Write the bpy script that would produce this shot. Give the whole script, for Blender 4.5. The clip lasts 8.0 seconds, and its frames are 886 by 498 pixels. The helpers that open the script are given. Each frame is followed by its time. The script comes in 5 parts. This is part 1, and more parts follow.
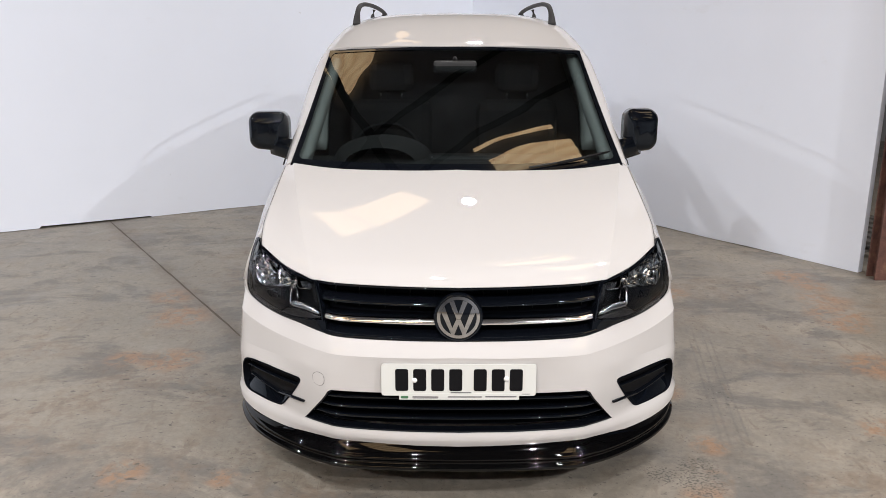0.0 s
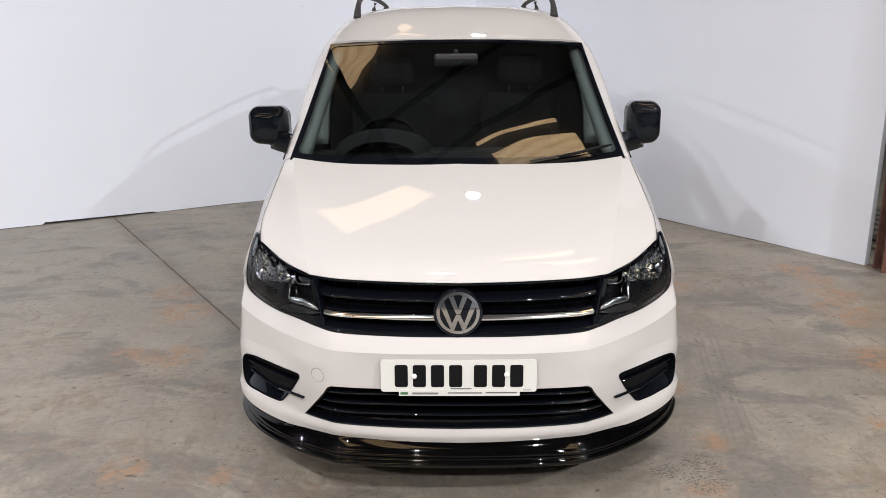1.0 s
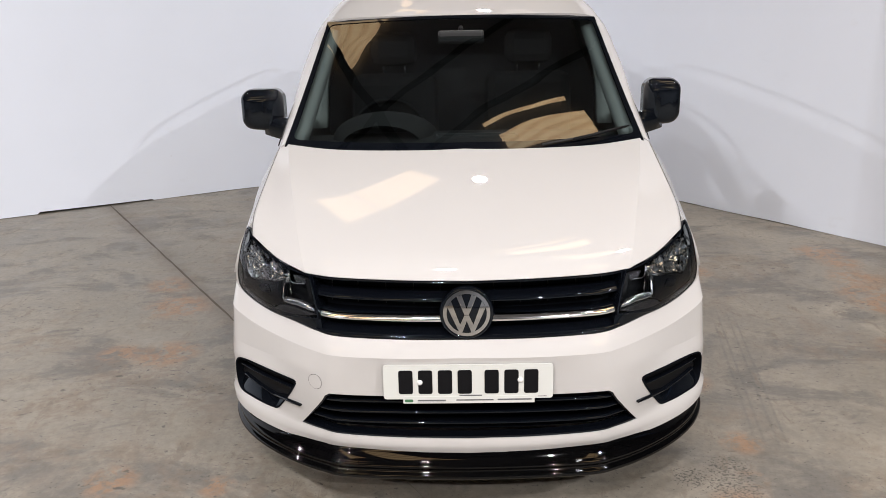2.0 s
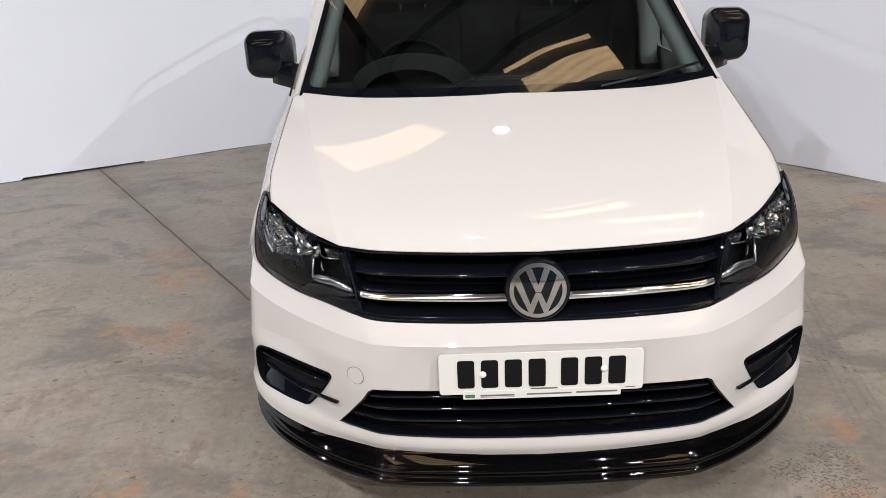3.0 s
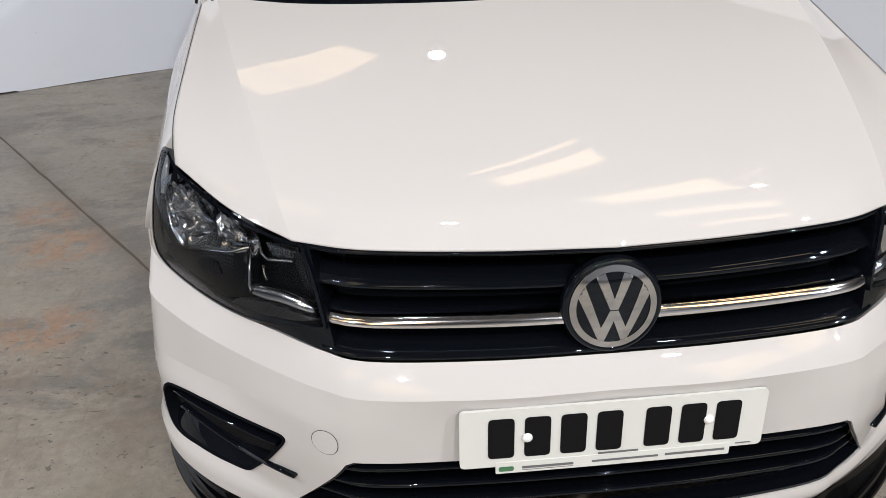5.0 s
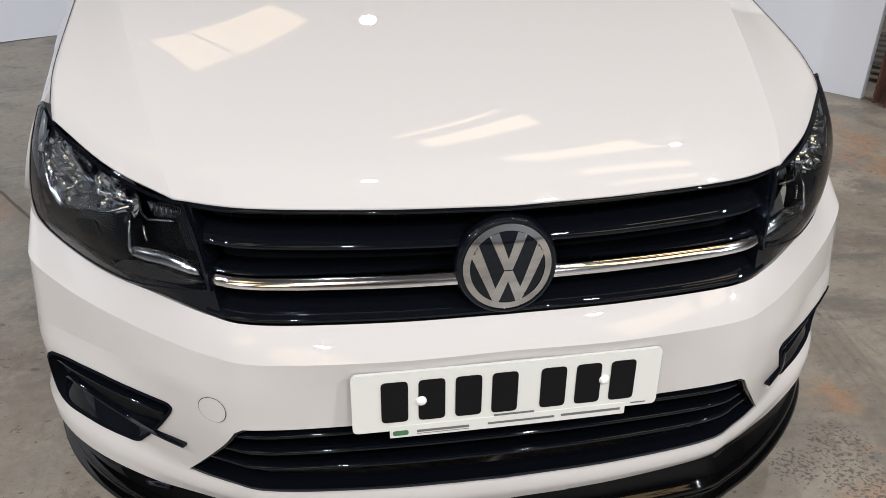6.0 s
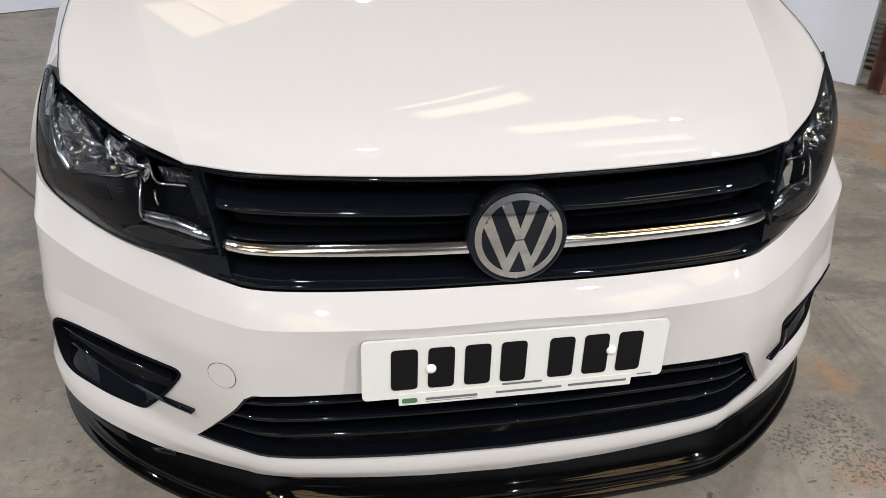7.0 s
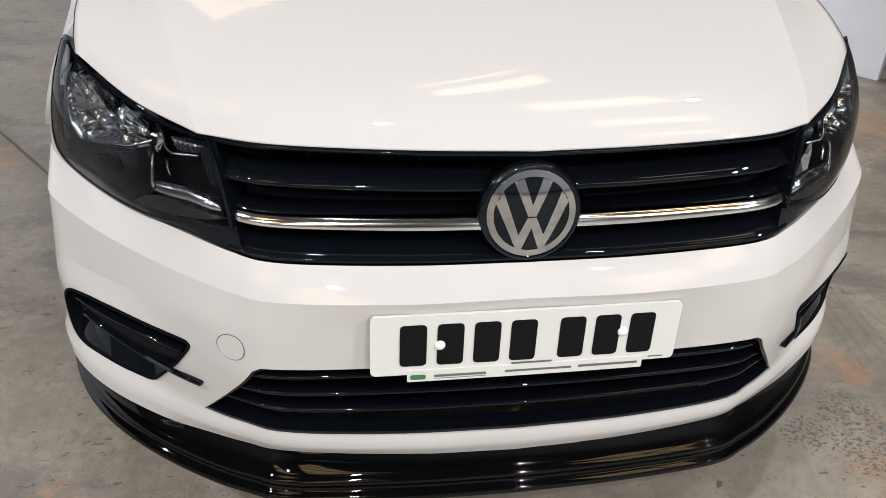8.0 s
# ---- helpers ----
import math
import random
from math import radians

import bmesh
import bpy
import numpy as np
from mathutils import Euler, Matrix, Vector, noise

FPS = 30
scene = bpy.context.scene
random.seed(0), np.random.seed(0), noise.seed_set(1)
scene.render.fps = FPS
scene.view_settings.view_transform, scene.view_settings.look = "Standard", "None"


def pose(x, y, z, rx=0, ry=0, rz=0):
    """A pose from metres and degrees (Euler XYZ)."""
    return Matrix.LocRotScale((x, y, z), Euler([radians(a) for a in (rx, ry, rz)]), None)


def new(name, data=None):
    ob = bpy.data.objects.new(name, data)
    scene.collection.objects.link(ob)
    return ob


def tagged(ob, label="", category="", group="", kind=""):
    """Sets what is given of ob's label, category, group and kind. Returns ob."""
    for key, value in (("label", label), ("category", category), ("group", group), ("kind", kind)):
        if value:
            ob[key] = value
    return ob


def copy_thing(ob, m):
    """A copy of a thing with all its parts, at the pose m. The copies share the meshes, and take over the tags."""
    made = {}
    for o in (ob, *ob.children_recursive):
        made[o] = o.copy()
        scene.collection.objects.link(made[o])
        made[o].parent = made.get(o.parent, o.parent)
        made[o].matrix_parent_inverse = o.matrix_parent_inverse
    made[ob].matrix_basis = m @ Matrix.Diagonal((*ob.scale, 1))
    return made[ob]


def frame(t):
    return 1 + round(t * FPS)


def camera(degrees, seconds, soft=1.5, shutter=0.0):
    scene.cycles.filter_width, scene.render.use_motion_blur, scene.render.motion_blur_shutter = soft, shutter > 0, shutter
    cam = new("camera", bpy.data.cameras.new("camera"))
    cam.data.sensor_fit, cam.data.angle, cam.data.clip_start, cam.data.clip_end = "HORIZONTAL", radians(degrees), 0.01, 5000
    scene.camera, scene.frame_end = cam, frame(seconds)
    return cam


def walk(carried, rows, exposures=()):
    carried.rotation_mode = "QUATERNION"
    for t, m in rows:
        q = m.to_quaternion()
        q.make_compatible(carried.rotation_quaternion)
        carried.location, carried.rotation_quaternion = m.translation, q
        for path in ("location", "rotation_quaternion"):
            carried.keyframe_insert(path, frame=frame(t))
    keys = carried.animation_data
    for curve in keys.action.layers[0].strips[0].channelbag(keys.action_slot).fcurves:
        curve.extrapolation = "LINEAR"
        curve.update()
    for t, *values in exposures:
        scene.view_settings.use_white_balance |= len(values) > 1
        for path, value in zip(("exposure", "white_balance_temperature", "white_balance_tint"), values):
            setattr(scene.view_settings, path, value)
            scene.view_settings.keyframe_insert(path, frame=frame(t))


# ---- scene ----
from mathutils import geometry

cam = camera(59.42, 8.0, soft=0.5)
ROWS = [
    (0.0, -0.040, -2.448, 1.593, 0.33, -14.51, -0.01),
    (0.5, -0.017, -2.443, 1.610, 0.58, -14.89, -0.34),
    (1.0, -0.017, -2.423, 1.590, 0.80, -14.96, -0.39),
    (1.2, -0.016, -2.392, 1.586, 0.91, -15.16, -0.51),
    (2.3, -0.021, -2.092, 1.562, 1.62, -17.43, -1.73),
    (2.5, -0.038, -2.009, 1.535, 1.74, -18.33, -2.06),
    (3.0, -0.210, -1.783, 1.484, 0.93, -19.70, -2.50),
    (3.5, -0.359, -1.554, 1.468, -0.60, -20.76, -2.59),
    (4.0, -0.384, -1.260, 1.433, -2.22, -21.93, -2.28),
    (4.2, -0.397, -1.162, 1.413, -2.82, -22.46, -2.06),
    (5.3, -0.360, -1.017, 1.318, -7.11, -26.10, -0.72),
    (5.5, -0.339, -1.013, 1.309, -8.35, -26.40, -0.25),
    (6.0, -0.300, -1.011, 1.300, -10.34, -27.24, 0.75),
    (6.5, -0.316, -1.017, 1.282, -11.38, -27.88, 1.55),
    (7.0, -0.339, -1.019, 1.278, -11.35, -28.35, 1.98),
    (7.5, -0.340, -1.020, 1.268, -10.73, -28.64, 2.22),
    (8.0, -0.335, -1.025, 1.249, -10.22, -28.88, 2.62),
]
EXPOSURES = [(0.0, -0.64, 6420, 10), (4.2, -0.68, 6480, 10), (5.3, -0.80, 6270, 8), (8.0, -0.70, 6310, 8)]
walk(cam, [(t, pose(x, y, z, 0, 0, yaw) @ pose(0, 0, 0, 90 + pitch, 0, 0) @ pose(0, 0, 0, 0, 0, roll)) for t, x, y, z, yaw, pitch, roll in ROWS], EXPOSURES)

# ---------------------------------------------------------------- light
world = bpy.data.worlds.new("world")
scene.world = world
world.use_nodes = True
wn = world.node_tree
sky = wn.nodes.new("ShaderNodeTexSky")
sky.sky_type, sky.sun_disc, sky.sun_elevation, sky.sun_rotation = "NISHITA", False, radians(40), radians(200)
wn.links.new(sky.outputs[0], wn.nodes["Background"].inputs[0])
wn.nodes["Background"].inputs[1].default_value = 0.08

# ---------------------------------------------------------------- materials


def mat(name, base=(0.5, 0.5, 0.5), rough=0.5, metal=0.0, coat=0.0, coat_rough=0.03, emit=None, power=0.0):
    m = bpy.data.materials.new(name)
    m.use_nodes = True
    b = m.node_tree.nodes["Principled BSDF"]
    b.inputs["Base Color"].default_value = (*base, 1)
    b.inputs["Roughness"].default_value = rough
    b.inputs["Metallic"].default_value = metal
    b.inputs["Coat Weight"].default_value = coat
    b.inputs["Coat Roughness"].default_value = coat_rough
    if coat == 1.0:
        b.inputs["Specular IOR Level"].default_value = 0.0
    if emit:
        b.inputs["Emission Color"].default_value = (*emit, 1)
        b.inputs["Emission Strength"].default_value = power
    return m


def nodes(m):
    """The material's tree, its principled shader and a maker of linked nodes."""
    tree = m.node_tree

    def add(kind, **values):
        n = tree.nodes.new("ShaderNode" + kind)
        for key, value in values.items():
            if key in n.inputs:
                n.inputs[key].default_value = value
        return n

    return tree, tree.nodes.get("Principled BSDF"), add


def coords(tree, add, scale=(1, 1, 1), rot=0.0):
    g, mp = add("NewGeometry"), add("Mapping", Scale=scale, Rotation=(0, 0, rot))
    tree.links.new(g.outputs["Position"], mp.inputs["Vector"])
    return mp.outputs[0]


def noise_of(tree, add, vec, scale, detail=6.0, rough=0.6, distortion=0.0):
    n = add("TexNoise", Scale=scale, Detail=detail, Roughness=rough, Distortion=distortion)
    tree.links.new(vec, n.inputs["Vector"])
    return n.outputs["Fac"]


def ramp(tree, add, fac, stops):
    r = add("ValToRGB")
    el = r.color_ramp.elements
    while len(el) < len(stops):
        el.new(0.5)
    for e, (at, c) in zip(el, stops):
        e.position, e.color = at, (*((c, c, c) if isinstance(c, (int, float)) else c), 1)
    tree.links.new(fac, r.inputs[0])
    return r.outputs[0]


def mix(tree, add, fac, a, b, kind="MIX"):
    n = tree.nodes.new("ShaderNodeMix")
    n.data_type, n.blend_type = "RGBA", kind
    for socket, value in ((n.inputs[0], fac), (n.inputs[6], a), (n.inputs[7], b)):
        if isinstance(value, (int, float)):
            socket.default_value = value
        elif isinstance(value, tuple):
            socket.default_value = (*value, 1)
        else:
            tree.links.new(value, socket)
    return n.outputs[2]


def maths(tree, op, a, b=0.0, clamp=False):
    n = tree.nodes.new("ShaderNodeMath")
    n.operation, n.use_clamp = op, clamp
    for socket, value in zip(n.inputs, (a, b)):
        if isinstance(value, (int, float)):
            socket.default_value = value
        else:
            tree.links.new(value, socket)
    return n.outputs[0]


def bump(tree, add, height, strength=0.2, distance=0.01):
    n = add("Bump", Strength=strength, Distance=distance)
    tree.links.new(height, n.inputs["Height"])
    return n.outputs[0]


PAINT = mat("white_paint", (0.515, 0.500, 0.492), 0.42, 0.0, 1.0, 0.008)
PAINT.node_tree.nodes["Principled BSDF"].inputs["Coat IOR"].default_value = 1.5
GLOSS_BLACK = mat("gloss_black", (0.0028, 0.0036, 0.0056), 0.025)
GLOSS_BLACK.node_tree.nodes["Principled BSDF"].inputs["Specular Tint"].default_value = (0.74, 0.87, 1.0, 1)
GLOSS_BLACK.node_tree.nodes["Principled BSDF"].inputs["IOR"].default_value = 1.46
SPLIT_BLACK = mat("splitter_black", (0.0012, 0.0012, 0.0014), 0.03)
SPLIT_BLACK.node_tree.nodes["Principled BSDF"].inputs["IOR"].default_value = 1.38
SATIN_BLACK = mat("satin_black", (0.005, 0.005, 0.006), 0.5)
SATIN_BLACK.node_tree.nodes["Principled BSDF"].inputs["Specular IOR Level"].default_value = 0.15
DARK_TRIM = mat("dark_trim", (0.018, 0.018, 0.02), 0.65)
MESH_BLACK = mat("mesh_black", (0.004, 0.005, 0.0075), 0.9)
MESH_BLACK.node_tree.nodes["Principled BSDF"].inputs["Specular IOR Level"].default_value = 0.05
SATIN_CHROME = mat("satin_chrome", (0.9, 0.9, 0.92), 0.09, 1.0)
CHROME = mat("chrome", (0.86, 0.86, 0.87), 0.06, 1.0)
BADGE_CHROME = mat("badge_chrome", (0.54, 0.55, 0.57), 0.07, 1.0)
GREY_TRIM = mat("grey_trim", (0.43, 0.46, 0.445), 0.7)
RUBBER = mat("rubber", (0.02, 0.02, 0.02), 0.75)
PLATE = mat("plate_face", (0.62, 0.63, 0.605), 0.35, 0.0, 0.5, 0.1)
WHITE_CAP = mat("white_cap", (0.8, 0.8, 0.79), 0.4)
GREEN = mat("green_print", (0.05, 0.15, 0.07), 0.5)


def glass(name, tint, ior=1.5, rough=0.0, wave=0.0):
    m = bpy.data.materials.new(name)
    m.use_nodes = True
    t = m.node_tree
    t.nodes.clear()
    out, see, shine, blend, fres = (t.nodes.new("ShaderNode" + k) for k in ("OutputMaterial", "BsdfTransparent", "BsdfGlossy", "MixShader", "Fresnel"))
    see.inputs[0].default_value = (*tint, 1)
    shine.inputs["Roughness"].default_value = rough
    fres.inputs[0].default_value = ior
    if wave:
        _, _, add = nodes(m)
        ripple = noise_of(t, add, coords(t, add, (1.3, 1.0, 1.0)), 3.2, 0, 0.3)
        t.links.new(bump(t, add, ripple, 1.0, wave), shine.inputs["Normal"])
    t.links.new(fres.outputs[0], blend.inputs[0])
    t.links.new(see.outputs[0], blend.inputs[1])
    t.links.new(shine.outputs[0], blend.inputs[2])
    t.links.new(blend.outputs[0], out.inputs[0])
    return m


SCREEN_GLASS = glass("screen_glass", (0.26, 0.31, 0.31), 1.72, 0.0, 0.0014)
LENS_GLASS = glass("lens_glass", (0.84, 0.88, 0.92), 1.27)
SIDE_GLASS = glass("side_glass", (0.4, 0.43, 0.42), 1.5)


def wall_material():
    m = mat("white_wall", (0.8, 0.8, 0.81), 0.8)
    t, b, add = nodes(m)
    p = coords(t, add)
    big = noise_of(t, add, p, 0.5, 4)
    fine = noise_of(t, add, p, 9.0, 8)
    c = mix(t, add, ramp(t, add, big, [(0.35, 0.0), (0.7, 1.0)]), (0.785, 0.83, 0.925), (0.75, 0.795, 0.885))
    specks = ramp(t, add, noise_of(t, add, p, 7.0, 4), [(0.74, 0.0), (0.77, 1.0)])
    c = mix(t, add, ramp(t, add, noise_of(t, add, coords(t, add, (1, 1, 2.5)), 2.0, 7, 0.7), [(0.62, 0.0), (0.8, 0.25)]), c, (0.62, 0.62, 0.63))
    c = mix(t, add, maths(t, "MULTIPLY", specks, 0.35), c, (0.5, 0.5, 0.5))
    t.links.new(c, b.inputs["Base Color"])
    t.links.new(bump(t, add, fine, 0.08, 0.004), b.inputs["Normal"])
    return m


STAINS = ((-1.66, 2.05, 0.19, 0), (-1.85, 2.45, 0.15, 0), (-1.50, 1.36, 0.15, 0), (-1.74, 1.38, 0.10, 0), (-1.30, 0.24, 0.09, 0), (-0.9, 0.2, 0.06, 0), (2.43, 2.93, 0.16, 0), (2.47, 2.70, 0.12, 0), (2.42, 2.40, 0.15, 0), (2.37, 2.12, 0.17, 0), (2.33, 1.92, 0.14, 0), (2.20, 1.30, 0.17, 0), (1.45, 2.55, 0.12, 0), (0.94, 0.28, 0.075, 1), (0.79, 0.235, 0.06, 1), (0.92, 0.17, 0.09, 1), (1.05, 0.465, 0.075, 0), (0.92, 0.06, 0.10, 0), (1.0, 0.22, 0.05, 0), (0.98, 1.0, 0.1, 0), (1.0, -0.3, 0.16, 1), (1.85, 0.60, 0.10, 0))


def concrete_material():
    m = mat("concrete", (0.3, 0.3, 0.29), 0.6)
    t, b, add = nodes(m)
    p = coords(t, add)
    pr = coords(t, add, (0.7, 1.2, 1), radians(-12))
    big = noise_of(t, add, p, 0.8, 6, 0.6, 1.2)
    mid = noise_of(t, add, p, 3.6, 11, 0.66, 1.0)
    fine = noise_of(t, add, p, 30.0, 9, 0.72)
    dull = noise_of(t, add, pr, 1.9, 13, 0.74, 0.5)
    c = mix(t, add, ramp(t, add, big, [(0.32, 0.0), (0.68, 1.0)]), (0.148, 0.134, 0.113), (0.235, 0.210, 0.172))
    c = mix(t, add, ramp(t, add, mid, [(0.44, 0.0), (0.62, 0.6)]), c, (0.270, 0.241, 0.198))
    c = mix(t, add, ramp(t, add, dull, [(0.50, 0.0), (0.58, 0.75)]), c, (0.108, 0.101, 0.092))
    brown = maths(t, "MULTIPLY", ramp(t, add, noise_of(t, add, p, 1.1, 5, 0.6, 0.9), [(0.50, 0.0), (0.62, 0.8)]), ramp(t, add, noise_of(t, add, p, 8.0, 10, 0.75, 0.4), [(0.45, 0.0), (0.58, 1.0)]))
    c = mix(t, add, brown, c, (0.175, 0.138, 0.104))
    blobs, pitted = 0.0, 0.0
    for x, y, r, pit in STAINS:
        d = t.nodes.new("ShaderNodeVectorMath")
        d.operation = "DISTANCE"
        t.links.new(p, d.inputs[0])
        d.inputs[1].default_value = (x, y, 0)
        spot = maths(t, "SUBTRACT", 1.0, maths(t, "DIVIDE", d.outputs["Value"], 1.4 * r), True)
        if pit:
            pitted = maths(t, "MAXIMUM", pitted, spot)
        else:
            blobs = maths(t, "MAXIMUM", blobs, spot)
    flecks = noise_of(t, add, p, 11.0, 12, 0.76, 0.5)
    rust = maths(t, "MULTIPLY", ramp(t, add, blobs, [(0.06, 0.0), (0.55, 1.0)]), ramp(t, add, flecks, [(0.455, 0.0), (0.53, 1.0)]))
    wide = maths(t, "MULTIPLY", ramp(t, add, noise_of(t, add, p, 1.3, 6, 0.7, 0.6), [(0.57, 0.0), (0.69, 0.28)]), ramp(t, add, flecks, [(0.5, 0.0), (0.62, 1.0)]))
    c = mix(t, add, maths(t, "MULTIPLY", maths(t, "MAXIMUM", rust, wide), maths(t, "SUBTRACT", 0.9, maths(t, "MULTIPLY", pitted, 0.5))), c, (0.255, 0.158, 0.097))
    clusters = ramp(t, add, pitted, [(0.0, 0.0), (0.45, 0.125)])
    pits = ramp(t, add, maths(t, "ADD", noise_of(t, add, p, 95.0, 5, 0.6, 0.4), clusters), [(0.645, 0.0), (0.665, 1.0)])
    flakes = ramp(t, add, maths(t, "ADD", noise_of(t, add, pr, 34.0, 4, 0.55, 0.5), ramp(t, add, noise_of(t, add, p, 1.7, 4, 0.6), [(0.45, 0.0), (0.65, 0.05)])), [(0.672, 0.0), (0.69, 0.9)])
    worn = maths(t, "MAXIMUM", pits, flakes)
    c = mix(t, add, maths(t, "MULTIPLY", worn, 0.8), c, (0.052, 0.047, 0.042))
    off = t.nodes.new("ShaderNodeVectorMath")
    off.operation = "DOT_PRODUCT"
    t.links.new(p, off.inputs[0])
    off.inputs[1].default_value = (0.831, 0.556, 0)
    gap = maths(t, "ABSOLUTE", maths(t, "ADD", off.outputs["Value"], 0.0606), 0.0)
    frayed = maths(t, "ADD", gap, maths(t, "MULTIPLY", noise_of(t, add, p, 7.0, 9, 0.75, 0.6), 0.22))
    run = t.nodes.new("ShaderNodeVectorMath")
    run.operation = "DOT_PRODUCT"
    t.links.new(p, run.inputs[0])
    run.inputs[1].default_value = (0.1, -0.1465, 0)
    upto = ramp(t, add, maths(t, "ADD", run.outputs["Value"], 0.6), [(0.46, 1.0), (0.54, 0.0)])
    c = mix(t, add, maths(t, "MULTIPLY", upto, ramp(t, add, frayed, [(0.11, 0.75), (0.15, 0.45), (0.22, 0.0)])), c, (0.12, 0.10, 0.08))
    scraped = ramp(t, add, noise_of(t, add, coords(t, add, (1.5, 0.5, 1), radians(35)), 11.0, 8, 0.75, 0.7), [(0.555, 0.0), (0.61, 0.75)])
    c = mix(t, add, maths(t, "MULTIPLY", scraped, ramp(t, add, mid, [(0.4, 0.2), (0.6, 1.0)])), c, (0.15, 0.122, 0.097))
    for normal, way in (((0.983, -0.183, 0), (-0.183, -0.983, 0)),):
        side, run = (t.nodes.new("ShaderNodeVectorMath") for _ in range(2))
        for n, v in ((side, normal), (run, way)):
            n.operation = "DOT_PRODUCT"
            t.links.new(p, n.inputs[0])
            n.inputs[1].default_value = v
        tread = 0.0
        for at in (0.998, 1.030, 1.080, 1.112):
            line = maths(t, "SUBTRACT", 1.0, maths(t, "DIVIDE", maths(t, "ABSOLUTE", maths(t, "SUBTRACT", side.outputs["Value"], at)), 0.009), True)
            tread = maths(t, "MAXIMUM", tread, line)
        span = maths(t, "MULTIPLY", ramp(t, add, maths(t, "ADD", run.outputs["Value"], 2.3), [(0.1, 0.0), (0.5, 1.0)]), ramp(t, add, maths(t, "MULTIPLY", run.outputs["Value"], -1.0), [(0.55, 0.0), (0.8, 1.0)]))
        worn_mark = maths(t, "MULTIPLY", maths(t, "MULTIPLY", tread, span), ramp(t, add, noise_of(t, add, p, 14.0, 6, 0.7), [(0.38, 0.1), (0.6, 0.5)]))
        c = mix(t, add, worn_mark, c, (0.085, 0.083, 0.08))
    pale = ramp(t, add, noise_of(t, add, p, 30.0, 6, 0.7), [(0.70, 0.0), (0.73, 0.5)])
    c = mix(t, add, pale, c, (0.44, 0.43, 0.40))
    c = mix(t, add, 0.28, c, ramp(t, add, fine, [(0.32, 0.15), (0.68, 0.85)]), "SOFT_LIGHT")
    t.links.new(c, b.inputs["Base Color"])
    t.links.new(ramp(t, add, mid, [(0.3, 0.36), (0.7, 0.6)]), b.inputs["Roughness"])
    t.links.new(bump(t, add, maths(t, "SUBTRACT", fine, maths(t, "MULTIPLY", worn, 2.0)), 0.2, 0.003), b.inputs["Normal"])
    return m


def rust_material():
    m = mat("rusty_steel", (0.12, 0.06, 0.045), 0.75, 0.2)
    t, b, add = nodes(m)
    p = coords(t, add)
    n = noise_of(t, add, p, 6.0, 8, 0.7)
    c = ramp(t, add, n, [(0.3, (0.035, 0.02, 0.018)), (0.55, (0.13, 0.06, 0.045)), (0.72, (0.22, 0.13, 0.08))])
    t.links.new(c, b.inputs["Base Color"])
    t.links.new(bump(t, add, n, 0.3, 0.006), b.inputs["Normal"])
    return m


WALL = wall_material()
CONCRETE = concrete_material()
RUST = rust_material()
ROOF_SHEET = mat("roof_sheet", (0.148, 0.146, 0.150), 0.7)
STEEL = mat("dark_steel", (0.006, 0.006, 0.008), 0.8)
DARK_WALL = mat("dark_wall", (0.05, 0.045, 0.045), 0.85)
FAR_WALL = mat("far_wall", (0.26, 0.265, 0.275), 0.85)
DIRT = mat("joint_dirt", (0.095, 0.077, 0.058), 0.9)

# ---------------------------------------------------------------- mesh helpers


def part(name, bm, material, parent=None, label=""):
    me = bpy.data.meshes.new(name)
    bm.to_mesh(me)
    bm.free()
    me.materials.append(material)
    ob = new(name, me)
    ob.parent = parent
    if label:
        ob["label"] = label
    return ob


def thing(name, label, category, group="", at=(0, 0, 0)):
    ob = new(name)
    ob.location = at
    return tagged(ob, label, category, group)


def smooth(bm, on=True):
    for f in bm.faces:
        f.smooth = on
    return bm


def box(x0, x1, y0, y1, z0, z1, bevel=0.0, bm=None):
    bm = bm or bmesh.new()
    made = bmesh.ops.create_cube(bm, size=1.0, matrix=Matrix.Translation(((x0 + x1) / 2, (y0 + y1) / 2, (z0 + z1) / 2)) @ Matrix.Diagonal((x1 - x0, y1 - y0, z1 - z0, 1)))
    if bevel:
        bmesh.ops.bevel(bm, geom=list({e for v in made["verts"] for e in v.link_edges}), offset=bevel, segments=2, affect="EDGES", profile=0.5)
    return bm


def spline(points, s):
    """A Catmull-Rom curve through the points, at s from 0 to len - 1."""
    n = len(points) - 1
    s = min(max(s, 0.0), n - 1e-9)
    k = int(s)
    u = s - k
    p1, p2 = np.array(points[k], float), np.array(points[k + 1], float)
    p0 = np.array(points[k - 1], float) if k else 2 * p1 - p2
    p3 = np.array(points[k + 2], float) if k + 2 <= n else 2 * p2 - p1
    return 0.5 * (2 * p1 + (p2 - p0) * u + (2 * p0 - 5 * p1 + 4 * p2 - p3) * u * u + (3 * p1 - p0 - 3 * p2 + p3) * u**3)


def inside(pts, poly):
    """Which of the points lie in the polygon."""
    x, y = pts[:, 0], pts[:, 1]
    hit = np.zeros(len(pts), bool)
    for (x0, y0), (x1, y1) in zip(poly, np.roll(poly, -1, 0)):
        cross = (y0 > y) != (y1 > y)
        hit ^= cross & (x < x0 + (y - y0) / ((y1 - y0) or 1e-12) * (x1 - x0))
    return hit


def densify(poly, step):
    out = []
    for a, b in zip(poly, poly[1:] + poly[:1]):
        n = max(1, math.ceil(math.dist(a, b) / step))
        out += [(a[0] + (b[0] - a[0]) * k / n, a[1] + (b[1] - a[1]) * k / n) for k in range(n)]
    return out


